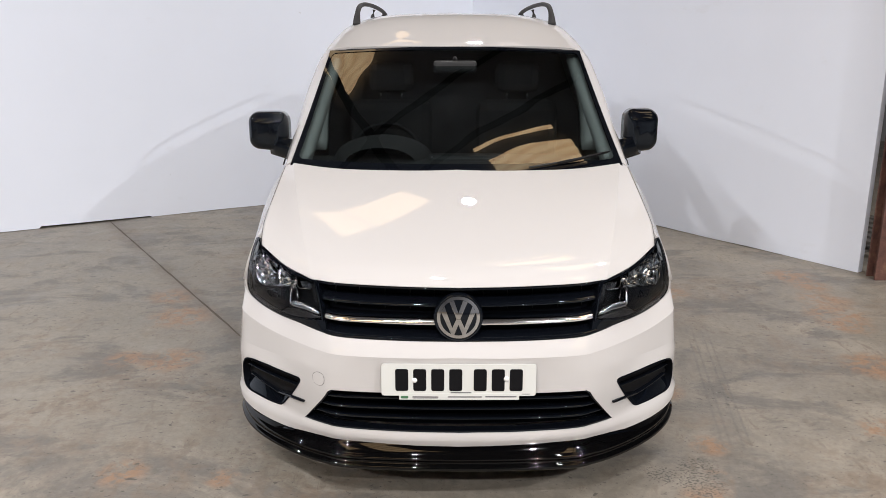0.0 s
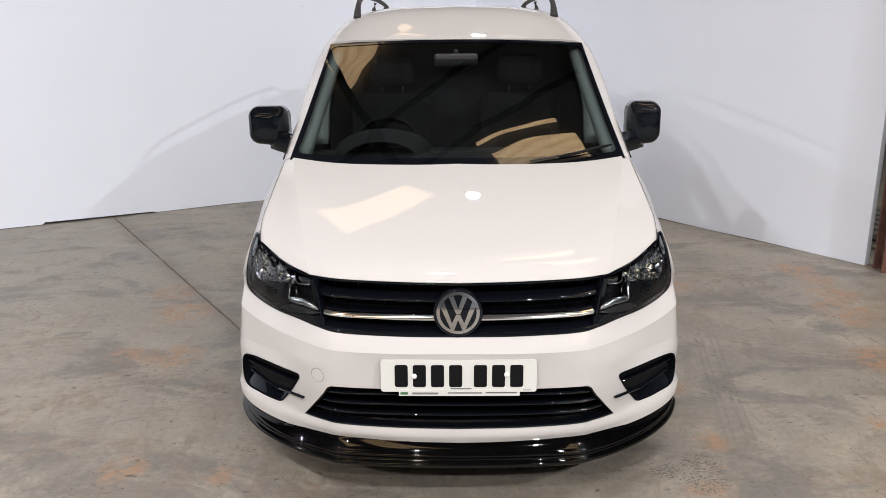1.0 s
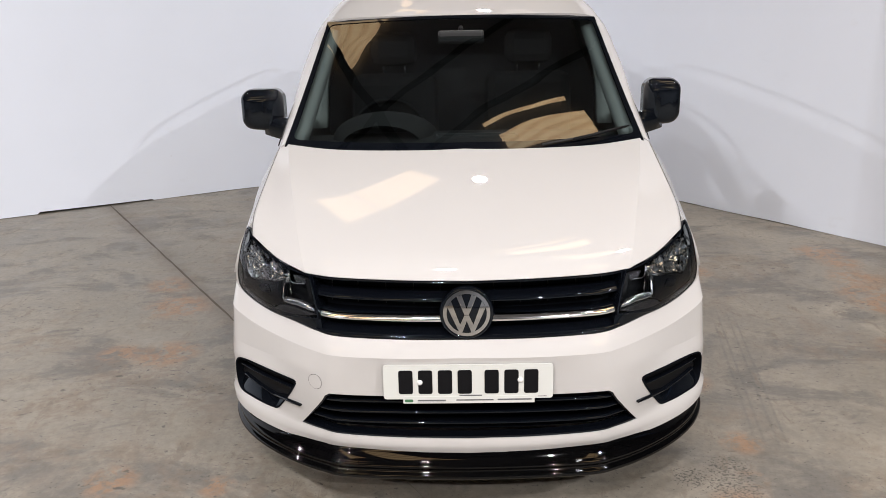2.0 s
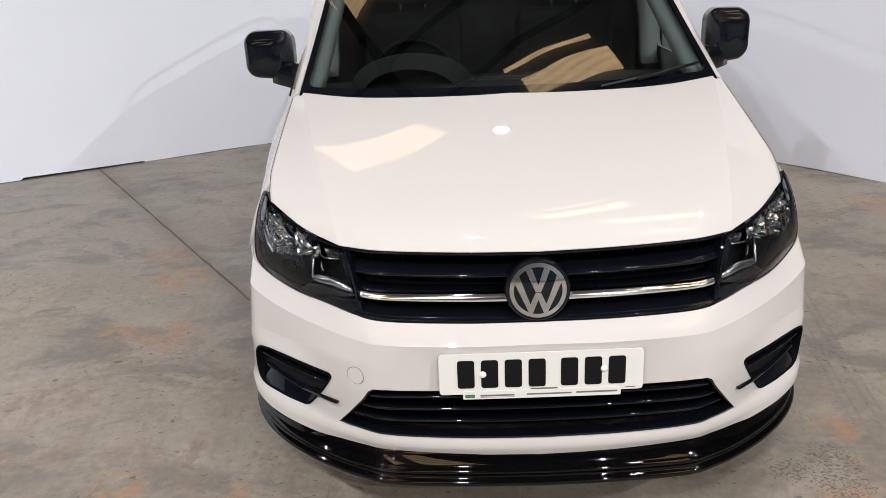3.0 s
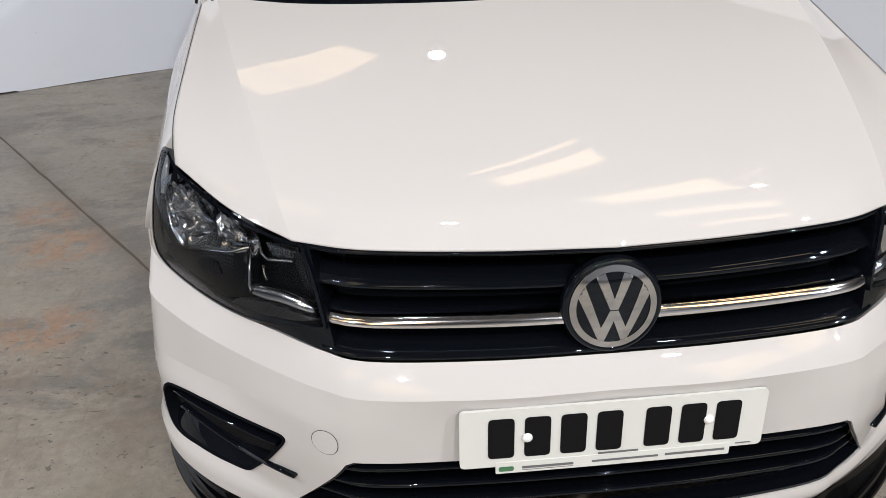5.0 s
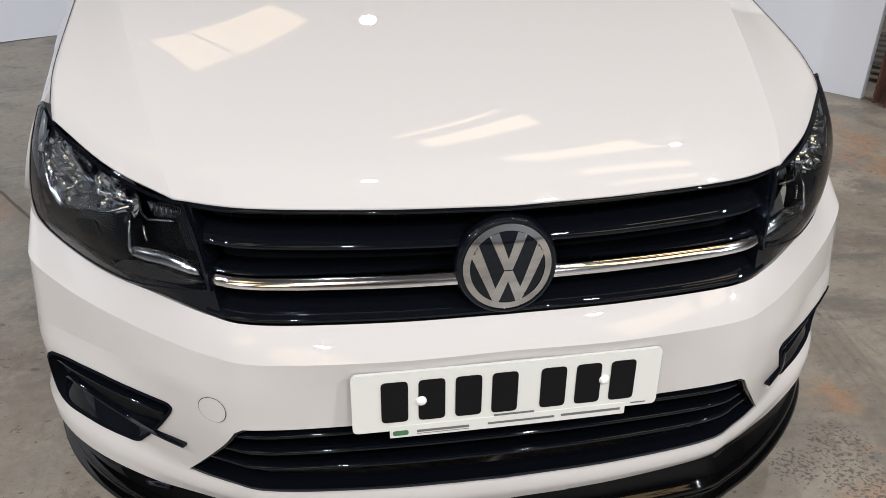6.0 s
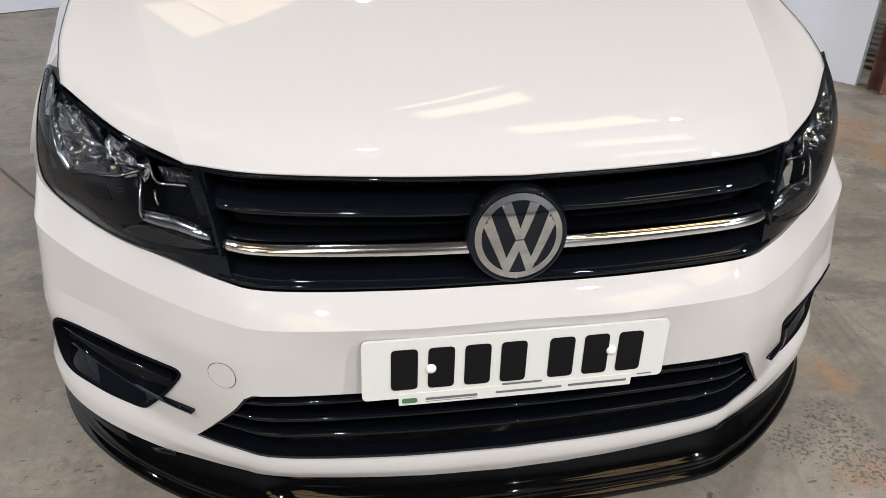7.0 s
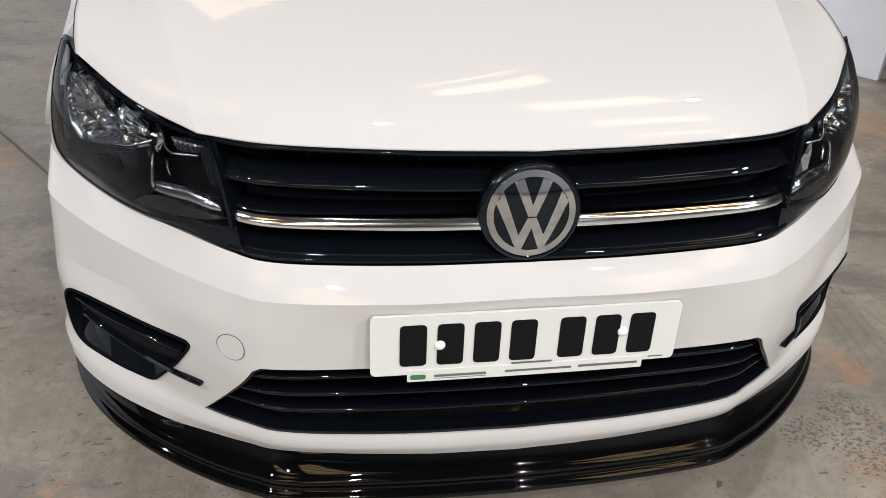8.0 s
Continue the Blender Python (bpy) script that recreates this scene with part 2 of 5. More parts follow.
def rounded(poly, r, n=4):
    """The polygon with its corners rounded to about r."""
    out = []
    for k, b in enumerate(poly):
        a, c = poly[k - 1], poly[(k + 1) % len(poly)]
        ra = min(r, math.dist(a, b) * 0.45) / math.dist(a, b)
        rc = min(r, math.dist(c, b) * 0.45) / math.dist(c, b)
        p, q = (b[0] + (a[0] - b[0]) * ra, b[1] + (a[1] - b[1]) * ra), (b[0] + (c[0] - b[0]) * rc, b[1] + (c[1] - b[1]) * rc)
        for i in range(n + 1):
            t = i / n
            out.append(tuple((1 - t) ** 2 * p[j] + 2 * t * (1 - t) * b[j] + t * t * q[j] for j in (0, 1)))
    return out


def mirrored(poly):
    return [(-x, y) for x, y in reversed(poly)]


def panel(outline, holes, place, step=0.02, rim=0.02, inward=(0, 1, 0), creases=()):
    """A skin over the outline less its holes, laid out by place(u, v), with edges folded back by rim."""
    loops = [densify(list(p), step) for p in (outline, *holes)]
    arr = [np.array(p) for p in loops]
    lo, hi = arr[0].min(0), arr[0].max(0)
    gx, gy = np.meshgrid(np.arange(lo[0] + step / 2, hi[0], step), np.arange(lo[1] + step / 2, hi[1], step))
    grid = np.stack([gx.ravel(), gy.ravel()], 1)
    ok = inside(grid, arr[0])
    for h in arr[1:]:
        ok &= ~inside(grid, h)
    grid = grid[ok]
    folds = [np.array([(1 - t) * np.array(a) + t * np.array(b) for a, b in zip(c, c[1:]) for t in (0.0, 0.5)] + [c[-1]]) for c in creases]
    edge = np.concatenate(arr + folds)
    near = np.array([((edge - g) ** 2).sum(1).min() for g in grid]) if len(grid) else np.zeros(0)
    grid = grid[near > (0.45 * step) ** 2]
    verts = [Vector(p) for p in np.concatenate([edge, grid])] if len(grid) else [Vector(p) for p in edge]
    links, at = [], 0
    for p in loops:
        links += [(at + k, at + (k + 1) % len(p)) for k in range(len(p))]
        at += len(p)
    for c in folds:
        links += [(at + k, at + k + 1) for k in range(len(c) - 1)]
        at += len(c)
    sharp = {tuple(sorted((tuple(np.round(a, 5)), tuple(np.round(b, 5))))) for c in folds for a, b in zip(c, c[1:])}
    v2, _, faces, _, _, _ = geometry.delaunay_2d_cdt(verts, links, [], 0, 1e-6)
    pts = np.array([tuple(v) for v in v2])
    mid = np.array([pts[list(f)].mean(0) for f in faces])
    keep = inside(mid, arr[0])
    for h in arr[1:]:
        keep &= ~inside(mid, h)
    bm = bmesh.new()
    vs = [bm.verts.new(place(*p)) for p in pts]
    for f, k in zip(faces, keep):
        if k:
            bm.faces.new([vs[i] for i in f])
    if sharp:
        key = {v: tuple(np.round(p, 5)) for v, p in zip(vs, pts)}
        for e in bm.edges:
            if tuple(sorted((key[e.verts[0]], key[e.verts[1]]))) in sharp:
                e.smooth = False
    bmesh.ops.delete(bm, geom=[v for v in bm.verts if not v.link_faces], context="VERTS")
    bm.normal_update()
    back = Vector(inward)
    if sum(f.normal.dot(back) * f.calc_area() for f in bm.faces) > 0:
        bmesh.ops.reverse_faces(bm, faces=bm.faces[:])
        bm.normal_update()
    smooth(bm)
    if rim:
        border = [e for e in bm.edges if len(e.link_faces) == 1]
        top, low = {}, {}
        for v in {v for e in border for v in e.verts}:
            n = v.normal.copy()
            top[v] = bm.verts.new(v.co)
            low[v] = bm.verts.new(v.co - n * rim)
        for e in border:
            f = e.link_faces[0]
            a, b = e.verts
            loop = next(l for l in f.loops if l.edge == e)
            a, b = loop.vert, loop.link_loop_next.vert
            bm.faces.new((top[b], top[a], low[a], low[b])).smooth = True
    return bm


def loft(rows, closed=False, caps=False):
    """Quads between rows of points."""
    bm = bmesh.new()
    vs = [[bm.verts.new(p) for p in r] for r in rows]
    n = len(vs[0])
    for a, b in zip(vs, vs[1:]):
        for k in range(n if closed else n - 1):
            bm.faces.new((a[k], a[(k + 1) % n], b[(k + 1) % n], b[k]))
    if caps:
        bm.faces.new(vs[0][::-1])
        bm.faces.new(vs[-1])
    bmesh.ops.recalc_face_normals(bm, faces=bm.faces[:])
    return smooth(bm)


def tube(path, radius, sides=8, caps=True):
    """A round bar along a path of points; radius a number or one for each point."""
    pts = [Vector(p) for p in path]
    rows = []
    for k, p in enumerate(pts):
        d = (pts[min(k + 1, len(pts) - 1)] - pts[max(k - 1, 0)]).normalized()
        a = d.cross(Vector((0, 0, 1)) if abs(d.z) < 0.9 else Vector((0, 1, 0))).normalized()
        b = d.cross(a)
        r = radius if isinstance(radius, (int, float)) else radius[k]
        rows.append([p + r * (math.cos(t) * a + math.sin(t) * b) for t in np.linspace(0, 2 * math.pi, sides, endpoint=False)])
    return loft(rows, True, caps)


def turned(profile, matrix, sides=32):
    """A body of revolution about local z from (radius, height) pairs."""
    rows = [[matrix @ Vector((r * math.cos(t), r * math.sin(t), h)) for t in np.linspace(0, 2 * math.pi, sides, endpoint=False)] for r, h in profile]
    return loft(rows, True, True)


# ---------------------------------------------------------------- hall
LW = Vector((0.849, 0.528, 0))
CORNER = Vector((0.25, 6.91, 0))
WALL_H = 3.2


def wall_slab(name, a, b, height, thick, outward, material, label, foot=()):
    """A board wall from a to b; foot: (metres from a, gap under the board) along its lower edge."""
    d, o, long = (b - a).normalized(), Vector(outward).normalized() * thick, (b - a).length
    front = [a + d * s + Vector((0, 0, g)) for s, g in ((0, 0), *foot, (long, 0))]
    front += [b + Vector((0, 0, height)), a + Vector((0, 0, height))]
    bm = bmesh.new()
    near, back = [bm.verts.new(p) for p in front], [bm.verts.new(p + o) for p in front]
    n = len(near)
    bm.faces.new(near)
    bm.faces.new(back[::-1])
    for k in range(n):
        bm.faces.new((near[k], near[(k + 1) % n], back[(k + 1) % n], back[k]))
    bmesh.ops.recalc_face_normals(bm, faces=bm.faces[:])
    return tagged(part(name, bm, material), label, "wall", kind="structure")


wall_slab("wall_left", CORNER - LW * 14, CORNER, WALL_H, 0.1, (-0.528, 0.849, 0), WALL, "white painted board wall with faint scuffs", ((8.0, 0.0), (8.6, 0.008), (9.28, 0.004), (9.3, 0.022), (9.75, 0.016), (10.25, 0.012), (10.27, 0.003), (11.0, 0.006), (11.5, 0.0)))
wall_slab("wall_right", Vector((2.967, 3.032, 0)), CORNER, WALL_H, 0.06, (0.819, 0.574, 0), WALL, "white painted board wall ending at a steel column", ((0.4, 0.002), (0.9, 0.007), (1.3, 0.003), (1.9, 0.008), (2.6, 0.002)))

fl = box(-16, 16, -14, 16, -0.3, -0.012)
tagged(part("ground", fl, DARK_WALL), "dark ground under the concrete slabs", "ground", kind="structure")
JOINT, ALONG = Vector((-1.959, 2.819, 0)), Vector((0.556, -0.831, 0))


def floor_slab(side):
    """One concrete slab on its side of the saw-cut joint, with a chipped edge along it."""
    across = Vector((ALONG.y, -ALONG.x, 0)) * side
    edge = []
    for k in range(241):
        s = -12 + 24 * k / 240
        shut = 1.0 if s < 2.6 else 0.12
        edge.append(JOINT + ALONG * s + across * shut * (0.0062 + 0.006 * noise.noise((s * 5, side * 3.0, 0)) + 0.006 * noise.noise((s * 21, side, 2))))
    far = [edge[-1] + across * 14, edge[0] + across * 14]
    bm = bmesh.new()
    top = [bm.verts.new(p) for p in edge + far]
    low = [bm.verts.new(p + Vector((0, 0, -0.06))) for p in edge + far]
    bm.faces.new(top)
    n = len(top)
    for k in range(n):
        bm.faces.new((top[k], top[(k + 1) % n], low[(k + 1) % n], low[k]))
    bmesh.ops.recalc_face_normals(bm, faces=bm.faces[:])
    return bm


floor = tagged(new("floor"), "worn grey concrete floor with rust stains and a joint", "floor", kind="structure")
part("slab", floor_slab(1), CONCRETE, floor)
part("slab", floor_slab(-1), CONCRETE, floor)
fill = bmesh.new()
fill.faces.new([fill.verts.new(JOINT + ALONG * a + Vector((ALONG.y, -ALONG.x, 0)) * b + Vector((0, 0, -0.004))) for a, b in ((-12, -0.05), (12, -0.05), (12, 0.05), (-12, 0.05))])
part("joint_fill", fill, DIRT, floor, "brown dirt packed in the joint")

# ---------------------------------------------------------------- van: design curves
# Level curves round the nose, right half, from the middle to the wheel arch: (x, y, z).
KNOTS = [0, 0.2, 0.4, 0.48, 0.56, 0.66, 0.75, 0.82, 0.87, 0.93, 1.1]


def level(ys, zs, corner):
    xs = KNOTS[:8] + [corner, corner + 0.022, 0.892]
    return [(x, y, z) for x, y, z in zip(xs, ys, zs)]


SPLIT_LINE = level([-0.030, -0.024, -0.006, 0.026, 0.072, 0.148, 0.236, 0.330, 0.432, 0.53, 0.70], [0.176, 0.176, 0.176, 0.175, 0.174, 0.173, 0.173, 0.174, 0.176, 0.178, 0.18], 0.868)
CHIN = level([0.006, 0.016, 0.044, 0.076, 0.12, 0.185, 0.252, 0.327, 0.414, 0.52, 0.70], [0.243, 0.24, 0.239, 0.239, 0.239, 0.24, 0.249, 0.259, 0.272, 0.28, 0.29], 0.866)
LIP = level([-0.008, -0.002, 0.022, 0.058, 0.107, 0.181, 0.251, 0.326, 0.412, 0.526, 0.70], [0.276, 0.277, 0.281, 0.281, 0.281, 0.283, 0.287, 0.29, 0.294, 0.298, 0.30], 0.866)
CHIN_TOP = level([-0.004, 0.002, 0.024, 0.062, 0.115, 0.199, 0.271, 0.346, 0.425, 0.53, 0.70], [0.298, 0.299, 0.303, 0.302, 0.302, 0.306, 0.311, 0.312, 0.314, 0.316, 0.32], 0.860)
MIDDLE = level([0.006, 0.008, 0.016, 0.040, 0.092, 0.166, 0.246, 0.325, 0.422, 0.53, 0.70], [0.44, 0.44, 0.44, 0.445, 0.455, 0.464, 0.467, 0.463, 0.455, 0.45, 0.44], 0.858)
WING = level([0.003, 0.004, 0.012, 0.038, 0.088, 0.178, 0.262, 0.338, 0.436, 0.53, 0.70], [0.525, 0.525, 0.525, 0.525, 0.525, 0.52, 0.515, 0.513, 0.514, 0.515, 0.515], 0.854)
CREASE = level([-0.006, -0.008, 0.012, 0.046, 0.102, 0.187, 0.272, 0.358, 0.44, 0.53, 0.70], [0.580, 0.581, 0.583, 0.587, 0.593, 0.600, 0.613, 0.629, 0.643, 0.65, 0.65], 0.834)
BUMPER_TOP = level([0.038, 0.038, 0.048, 0.08, 0.138, 0.228, 0.335, 0.425, 0.49, 0.54, 0.70], [0.622, 0.625, 0.634, 0.643, 0.653, 0.657, 0.664, 0.686, 0.706, 0.712, 0.72], 0.834)
NOSE = [(0, 0.055, 0.809), (0.2, 0.068, 0.81), (0.4, 0.098, 0.812), (0.48, 0.132, 0.812), (0.56, 0.186, 0.8175), (0.66, 0.295, 0.838), (0.735, 0.40, 0.861), (0.780, 0.476, 0.882), (0.843, 0.50, 0.714)]
LEVELS = (CHIN, LIP, CHIN_TOP, MIDDLE, WING, CREASE, BUMPER_TOP)


def along(curve, x):
    """The point of a level curve at the plan coordinate x >= 0."""
    k = int(np.searchsorted(KNOTS, x, side="right")) - 1
    k = min(max(k, 0), len(curve) - 2)
    return spline(curve, k + (x - KNOTS[k]) / (KNOTS[k + 1] - KNOTS[k]))


def nose_skin(x, z):
    """The bumper's skin at plan coordinate x and height z."""
    a, side = abs(x), (1 if x >= 0 else -1)
    stack = [along(c, a) for c in LEVELS]
    hs = [p[2] for p in stack]
    k = int(np.searchsorted(hs, z, side="right")) - 1
    k = min(max(k, 0), len(hs) - 2)
    u = (z - hs[k]) / (hs[k + 1] - hs[k])
    q = min(1.0, max(0.0, (a - 0.42) / 0.12))
    w = u if k == 4 else (0.55 + 0.4 * q) * u + (0.45 - 0.4 * q) * u * u if k == 5 else u * u * (3 - 2 * u) * 0.4 + u * 0.6
    p = stack[k] + (stack[k + 1] - stack[k]) * w
    return Vector((side * p[0], p[1], z))


def mouth(x, w):
    """The surface between the bumper's top edge (w = 0) and the bonnet's edge (w = 1)."""
    a, side = abs(x), (1 if x >= 0 else -1)
    low, high = along(BUMPER_TOP, a), along(NOSE, min(a, 0.82))
    if a > 0.82:
        high = high + (np.array(NOSE[8]) - np.array(NOSE[7])) * (a - 0.82) / 0.05
    p = low + (high - low) * w
    swell = 0.03 * 4 * w * (1 - w) * min(1.0, max(0.0, (a - 0.45) / 0.15)) * min(1.0, max(0.0, (0.87 - a) / 0.1))
    return Vector((side * (p[0] + 0.6 * swell), p[1] - 0.7 * swell, p[2] + 0.1 * swell))


# ---------------------------------------------------------------- van: painted skin
van = thing("van", "white compact panel van with gloss black trim parked on the concrete", "van")


def top_of_bumper(x):
    return along(BUMPER_TOP, abs(x))[2]


def bottom_of_bumper(x):
    return along(CHIN, abs(x))[2]


XS = np.linspace(-0.935, 0.935, 121)
BUMPER_OUTLINE = [(x, bottom_of_bumper(x)) for x in XS] + [(x, top_of_bumper(x)) for x in XS[::-1]]
LOWER_GRILLE = [(0.0, 0.301), (0.2, 0.302), (0.4, 0.305), (0.48, 0.303), (0.556, 0.303), (0.450, 0.442), (0.432, 0.451), (0.40, 0.451), (0.2, 0.446), (0.0, 0.445)]
LOWER_GRILLE = LOWER_GRILLE[:-1] + mirrored(LOWER_GRILLE)[:-1]
FOG_VENT = [(0.556, 0.463), (0.603, 0.384), (0.652, 0.313), (0.70, 0.311), (0.76, 0.315), (0.805, 0.314), (0.826, 0.322), (0.832, 0.36), (0.824, 0.42), (0.802, 0.454), (0.76, 0.465), (0.70, 0.469), (0.62, 0.466)]
FOLD = lambda curve, x0, x1, n: [(x, along(curve, abs(x))[2]) for x in np.linspace(x0, x1, n)]
BUMPER_FOLDS = [FOLD(CREASE, -0.90, 0.90, 141), FOLD(WING, 0.60, 0.90, 24), FOLD(WING, -0.90, -0.60, 24)]
part("bumper", panel(BUMPER_OUTLINE, [LOWER_GRILLE, rounded(FOG_VENT, 0.018), rounded(mirrored(FOG_VENT), 0.018)], nose_skin, 0.016, 0.03, creases=BUMPER_FOLDS), PAINT, van, "glossy white bumper skin")

BONNET = [
    [(0, 0.055, 0.809), (0, 0.074, 0.8235), (0, 0.14, 0.862), (0, 0.35, 0.925), (0, 0.65, 1.006), (0, 0.945, 1.081)],
    [(0.2, 0.068, 0.81), (0.205, 0.088, 0.8245), (0.21, 0.15, 0.862), (0.23, 0.36, 0.925), (0.26, 0.66, 1.005), (0.28, 0.957, 1.079)],
    [(0.4, 0.098, 0.812), (0.403, 0.117, 0.826), (0.41, 0.18, 0.86), (0.44, 0.39, 0.926), (0.49, 0.68, 1.006), (0.54, 1.0, 1.084)],
    [(0.516, 0.152, 0.811), (0.522, 0.17, 0.823), (0.545, 0.24, 0.86), (0.60, 0.45, 0.935), (0.665, 0.72, 1.016), (0.735, 1.042, 1.094)],
    [(0.63, 0.262, 0.8315), (0.634, 0.276, 0.839), (0.648, 0.33, 0.866), (0.688, 0.49, 0.921), (0.728, 0.75, 0.998), (0.757, 1.045, 1.083)],
    [(0.745, 0.412, 0.868), (0.747, 0.42, 0.876), (0.754, 0.465, 0.896), (0.765, 0.565, 0.930), (0.771, 0.79, 0.996), (0.772, 1.045, 1.075)],
]


def bonnet_line(c, b):
    """Along one line of the bonnet: an even roll-over at the nose, then a curve through the points."""
    if b >= 2:
        return spline(c, b)
    lift = np.array(c[2], float) - np.array(c[0], float)
    end = np.array(c[3], float) - np.array(c[1], float)
    end *= np.linalg.norm(lift) / np.linalg.norm(end)
    u = b / 2
    return np.array(c[0], float) + (2 * lift - end) * u + (end - lift) * u * u


def bonnet_at(p, b):
    """p from 0 in the middle to 5 at the shut line, b from 0 at the nose to 5 at the screen."""
    cols = [bonnet_line(c, b) for c in BONNET]
    if p <= 3:
        return spline(cols[:4], p)
    return spline(cols[3:], p - 3)


def bonnet():
    rows = []
    bs = np.r_[np.linspace(0, 2, 25)[:-1], np.linspace(2, 5, 48)]
    ps = np.r_[np.linspace(0, 3, 37)[:-1], np.linspace(3, 5, 19)]
    for b in bs:
        right = [Vector(bonnet_at(p, b)) for p in ps]
        rows.append([Vector((-v.x, v.y, v.z)) for v in right[:0:-1]] + right)
    back = [[v - Vector((0, -0.035, 0.006)) for v in rows[0]]]
    rows = back + rows
    rows = [[r[0] - Vector((0, 0, 0.03))] + r + [r[-1] - Vector((0, 0, 0.03))] for r in rows]
    bm = loft(rows)
    bm.verts.ensure_lookup_table()
    wide, mid = len(rows[0]), len(ps)
    for r in range(1, len(rows) - 1):
        for c in (mid + 36, mid - 36):
            e = bm.edges.get((bm.verts[r * wide + c], bm.verts[(r + 1) * wide + c]))
            if e:
                e.smooth = False
    return bm


part("bonnet", bonnet(), PAINT, van, "glossy white bonnet with a crease on each side")

for s in (-1, 1):
    seam = [Vector((s * (p[0] + 0.002), p[1], p[2] - 0.001)) for p in (bonnet_line(BONNET[5], k / 8) for k in range(2, 41))]
    part("shut_line", tube(seam, 0.0009, 6), DARK_TRIM, van, "dark gap beside the bonnet")

STATIONS = [
    (0.48, [(0.862, 0.26), (0.866, 0.42), (0.862, 0.56), (0.848, 0.70), (0.806, 0.832), (0.757, 0.904)]),
    (0.75, [(0.88, 0.25), (0.892, 0.42), (0.895, 0.58), (0.88, 0.72), (0.840, 0.865), (0.773, 0.985)]),
    (1.05, [(0.875, 0.22), (0.893, 0.42), (0.897, 0.6), (0.892, 0.77), (0.863, 0.93), (0.79, 1.052), (0.779, 1.066), (0.772, 1.078), (0.75, 1.092)]),
    (1.46, [(0.865, 0.2), (0.89, 0.4), (0.897, 0.6), (0.895, 0.78), (0.887, 0.93), (0.861, 1.03), (0.82, 1.15), (0.772, 1.25), (0.7265, 1.286)]),
    (1.77, [(0.862, 0.2), (0.889, 0.4), (0.897, 0.6), (0.896, 0.78), (0.888, 0.93), (0.866, 1.03), (0.840, 1.2), (0.790, 1.365), (0.7115, 1.439)]),
    (2.042, [(0.86, 0.2), (0.888, 0.4), (0.897, 0.6), (0.896, 0.78), (0.888, 0.93), (0.868, 1.03), (0.850, 1.22), (0.797, 1.44), (0.698, 1.580), (0.41, 1.613), (0.0, 1.617)]),
    (2.487, [(0.86, 0.2), (0.888, 0.4), (0.897, 0.6), (0.896, 0.78), (0.888, 0.93), (0.868, 1.03), (0.857, 1.25), (0.797, 1.5), (0.675, 1.70), (0.43, 1.770), (0.0, 1.784)]),
    (2.9, [(0.86, 0.2), (0.888, 0.4), (0.897, 0.6), (0.896, 0.78), (0.888, 0.93), (0.868, 1.03), (0.858, 1.25), (0.80, 1.5), (0.68, 1.71), (0.43, 1.795), (0.0, 1.814)]),
    (4.2, [(0.855, 0.22), (0.88, 0.4), (0.888, 0.6), (0.888, 0.78), (0.88, 0.93), (0.86, 1.03), (0.83, 1.25), (0.755, 1.5), (0.64, 1.69), (0.40, 1.77), (0.0, 1.79)]),
    (4.34, [(0.80, 0.26), (0.83, 0.4), (0.84, 0.6), (0.84, 0.78), (0.835, 0.93), (0.82, 1.03), (0.79, 1.25), (0.715, 1.5), (0.60, 1.65), (0.38, 1.72), (0.0, 1.74)]),
]
STEP_Q = 0.15


def shell_at(y, q):
    """The body's side or roof at length y; q counts section points from the sill to the roof's middle."""
    ys = [s[0] for s in STATIONS]
    k = min(max(int(np.searchsorted(ys, y, side="right")) - 1, 0), len(ys) - 2)
    at = lambda i: np.array(spline([(x, z) for x, z in STATIONS[i][1]], min(q, len(STATIONS[i][1]) - 1)))
    u = (y - ys[k]) / (ys[k + 1] - ys[k])
    p1, p2 = at(k), at(k + 1)
    m1 = (p2 - at(k - 1)) / (ys[k + 1] - ys[k - 1]) if k and q <= len(STATIONS[k - 1][1]) - 1 else (p2 - p1) / (ys[k + 1] - ys[k])
    m2 = (at(k + 2) - p1) / (ys[k + 2] - ys[k]) if k + 2 < len(ys) else (p2 - p1) / (ys[k + 1] - ys[k])
    h = ys[k + 1] - ys[k]
    p = (2 * u**3 - 3 * u * u + 1) * p1 + (u**3 - 2 * u * u + u) * h * m1 + (3 * u * u - 2 * u**3) * p2 + (u**3 - u * u) * h * m2
    return p


def side_skin(side):
    def place(y, v):
        x, z = shell_at(y, v / STEP_Q)
        return Vector((side * x, y, z))

    return place


def arch(y, r=0.36, low=0.0):
    pts = [(y + r * math.cos(t), max(low, (0.31 + r * math.sin(t) - 0.21) / 0.19 * STEP_Q)) for t in np.linspace(math.pi, 0, 25)]
    return pts


SIDE_OUTLINE = [(0.56, 0.435), (0.49, 0.46), (0.485, 0.60), (0.49, 0.745), (1.05, 0.75), (1.05, 1.2), (2.042, 1.2), (2.28, 1.2), (4.34, 1.2), (4.34, 0.02)] + [(3.9, 0.0)] + arch(3.565)[::-1] + [(1.35, 0.0)] + arch(0.885, 0.36)[::-1][:19] 
SIDE_WINDOW = [(1.48, 0.80), (1.68, 0.93), (2.05, 1.06), (2.23, 1.08), (2.25, 0.80)]
for s in (1, -1):
    part("side_panel", panel(SIDE_OUTLINE, [rounded(SIDE_WINDOW, 0.05)], side_skin(s), 0.04, 0.02, (-s, 0, 0)), PAINT, van, "white painted wing, door and load side")
    part("side_window", panel(rounded(SIDE_WINDOW, 0.05), [], lambda y, v: Vector((s * (shell_at(y, v / STEP_Q)[0] - 0.012), y, shell_at(y, v / STEP_Q)[1])), 0.05, 0.0, (-s, 0, 0)), SIDE_GLASS, van, "tinted door window").visible_shadow = False


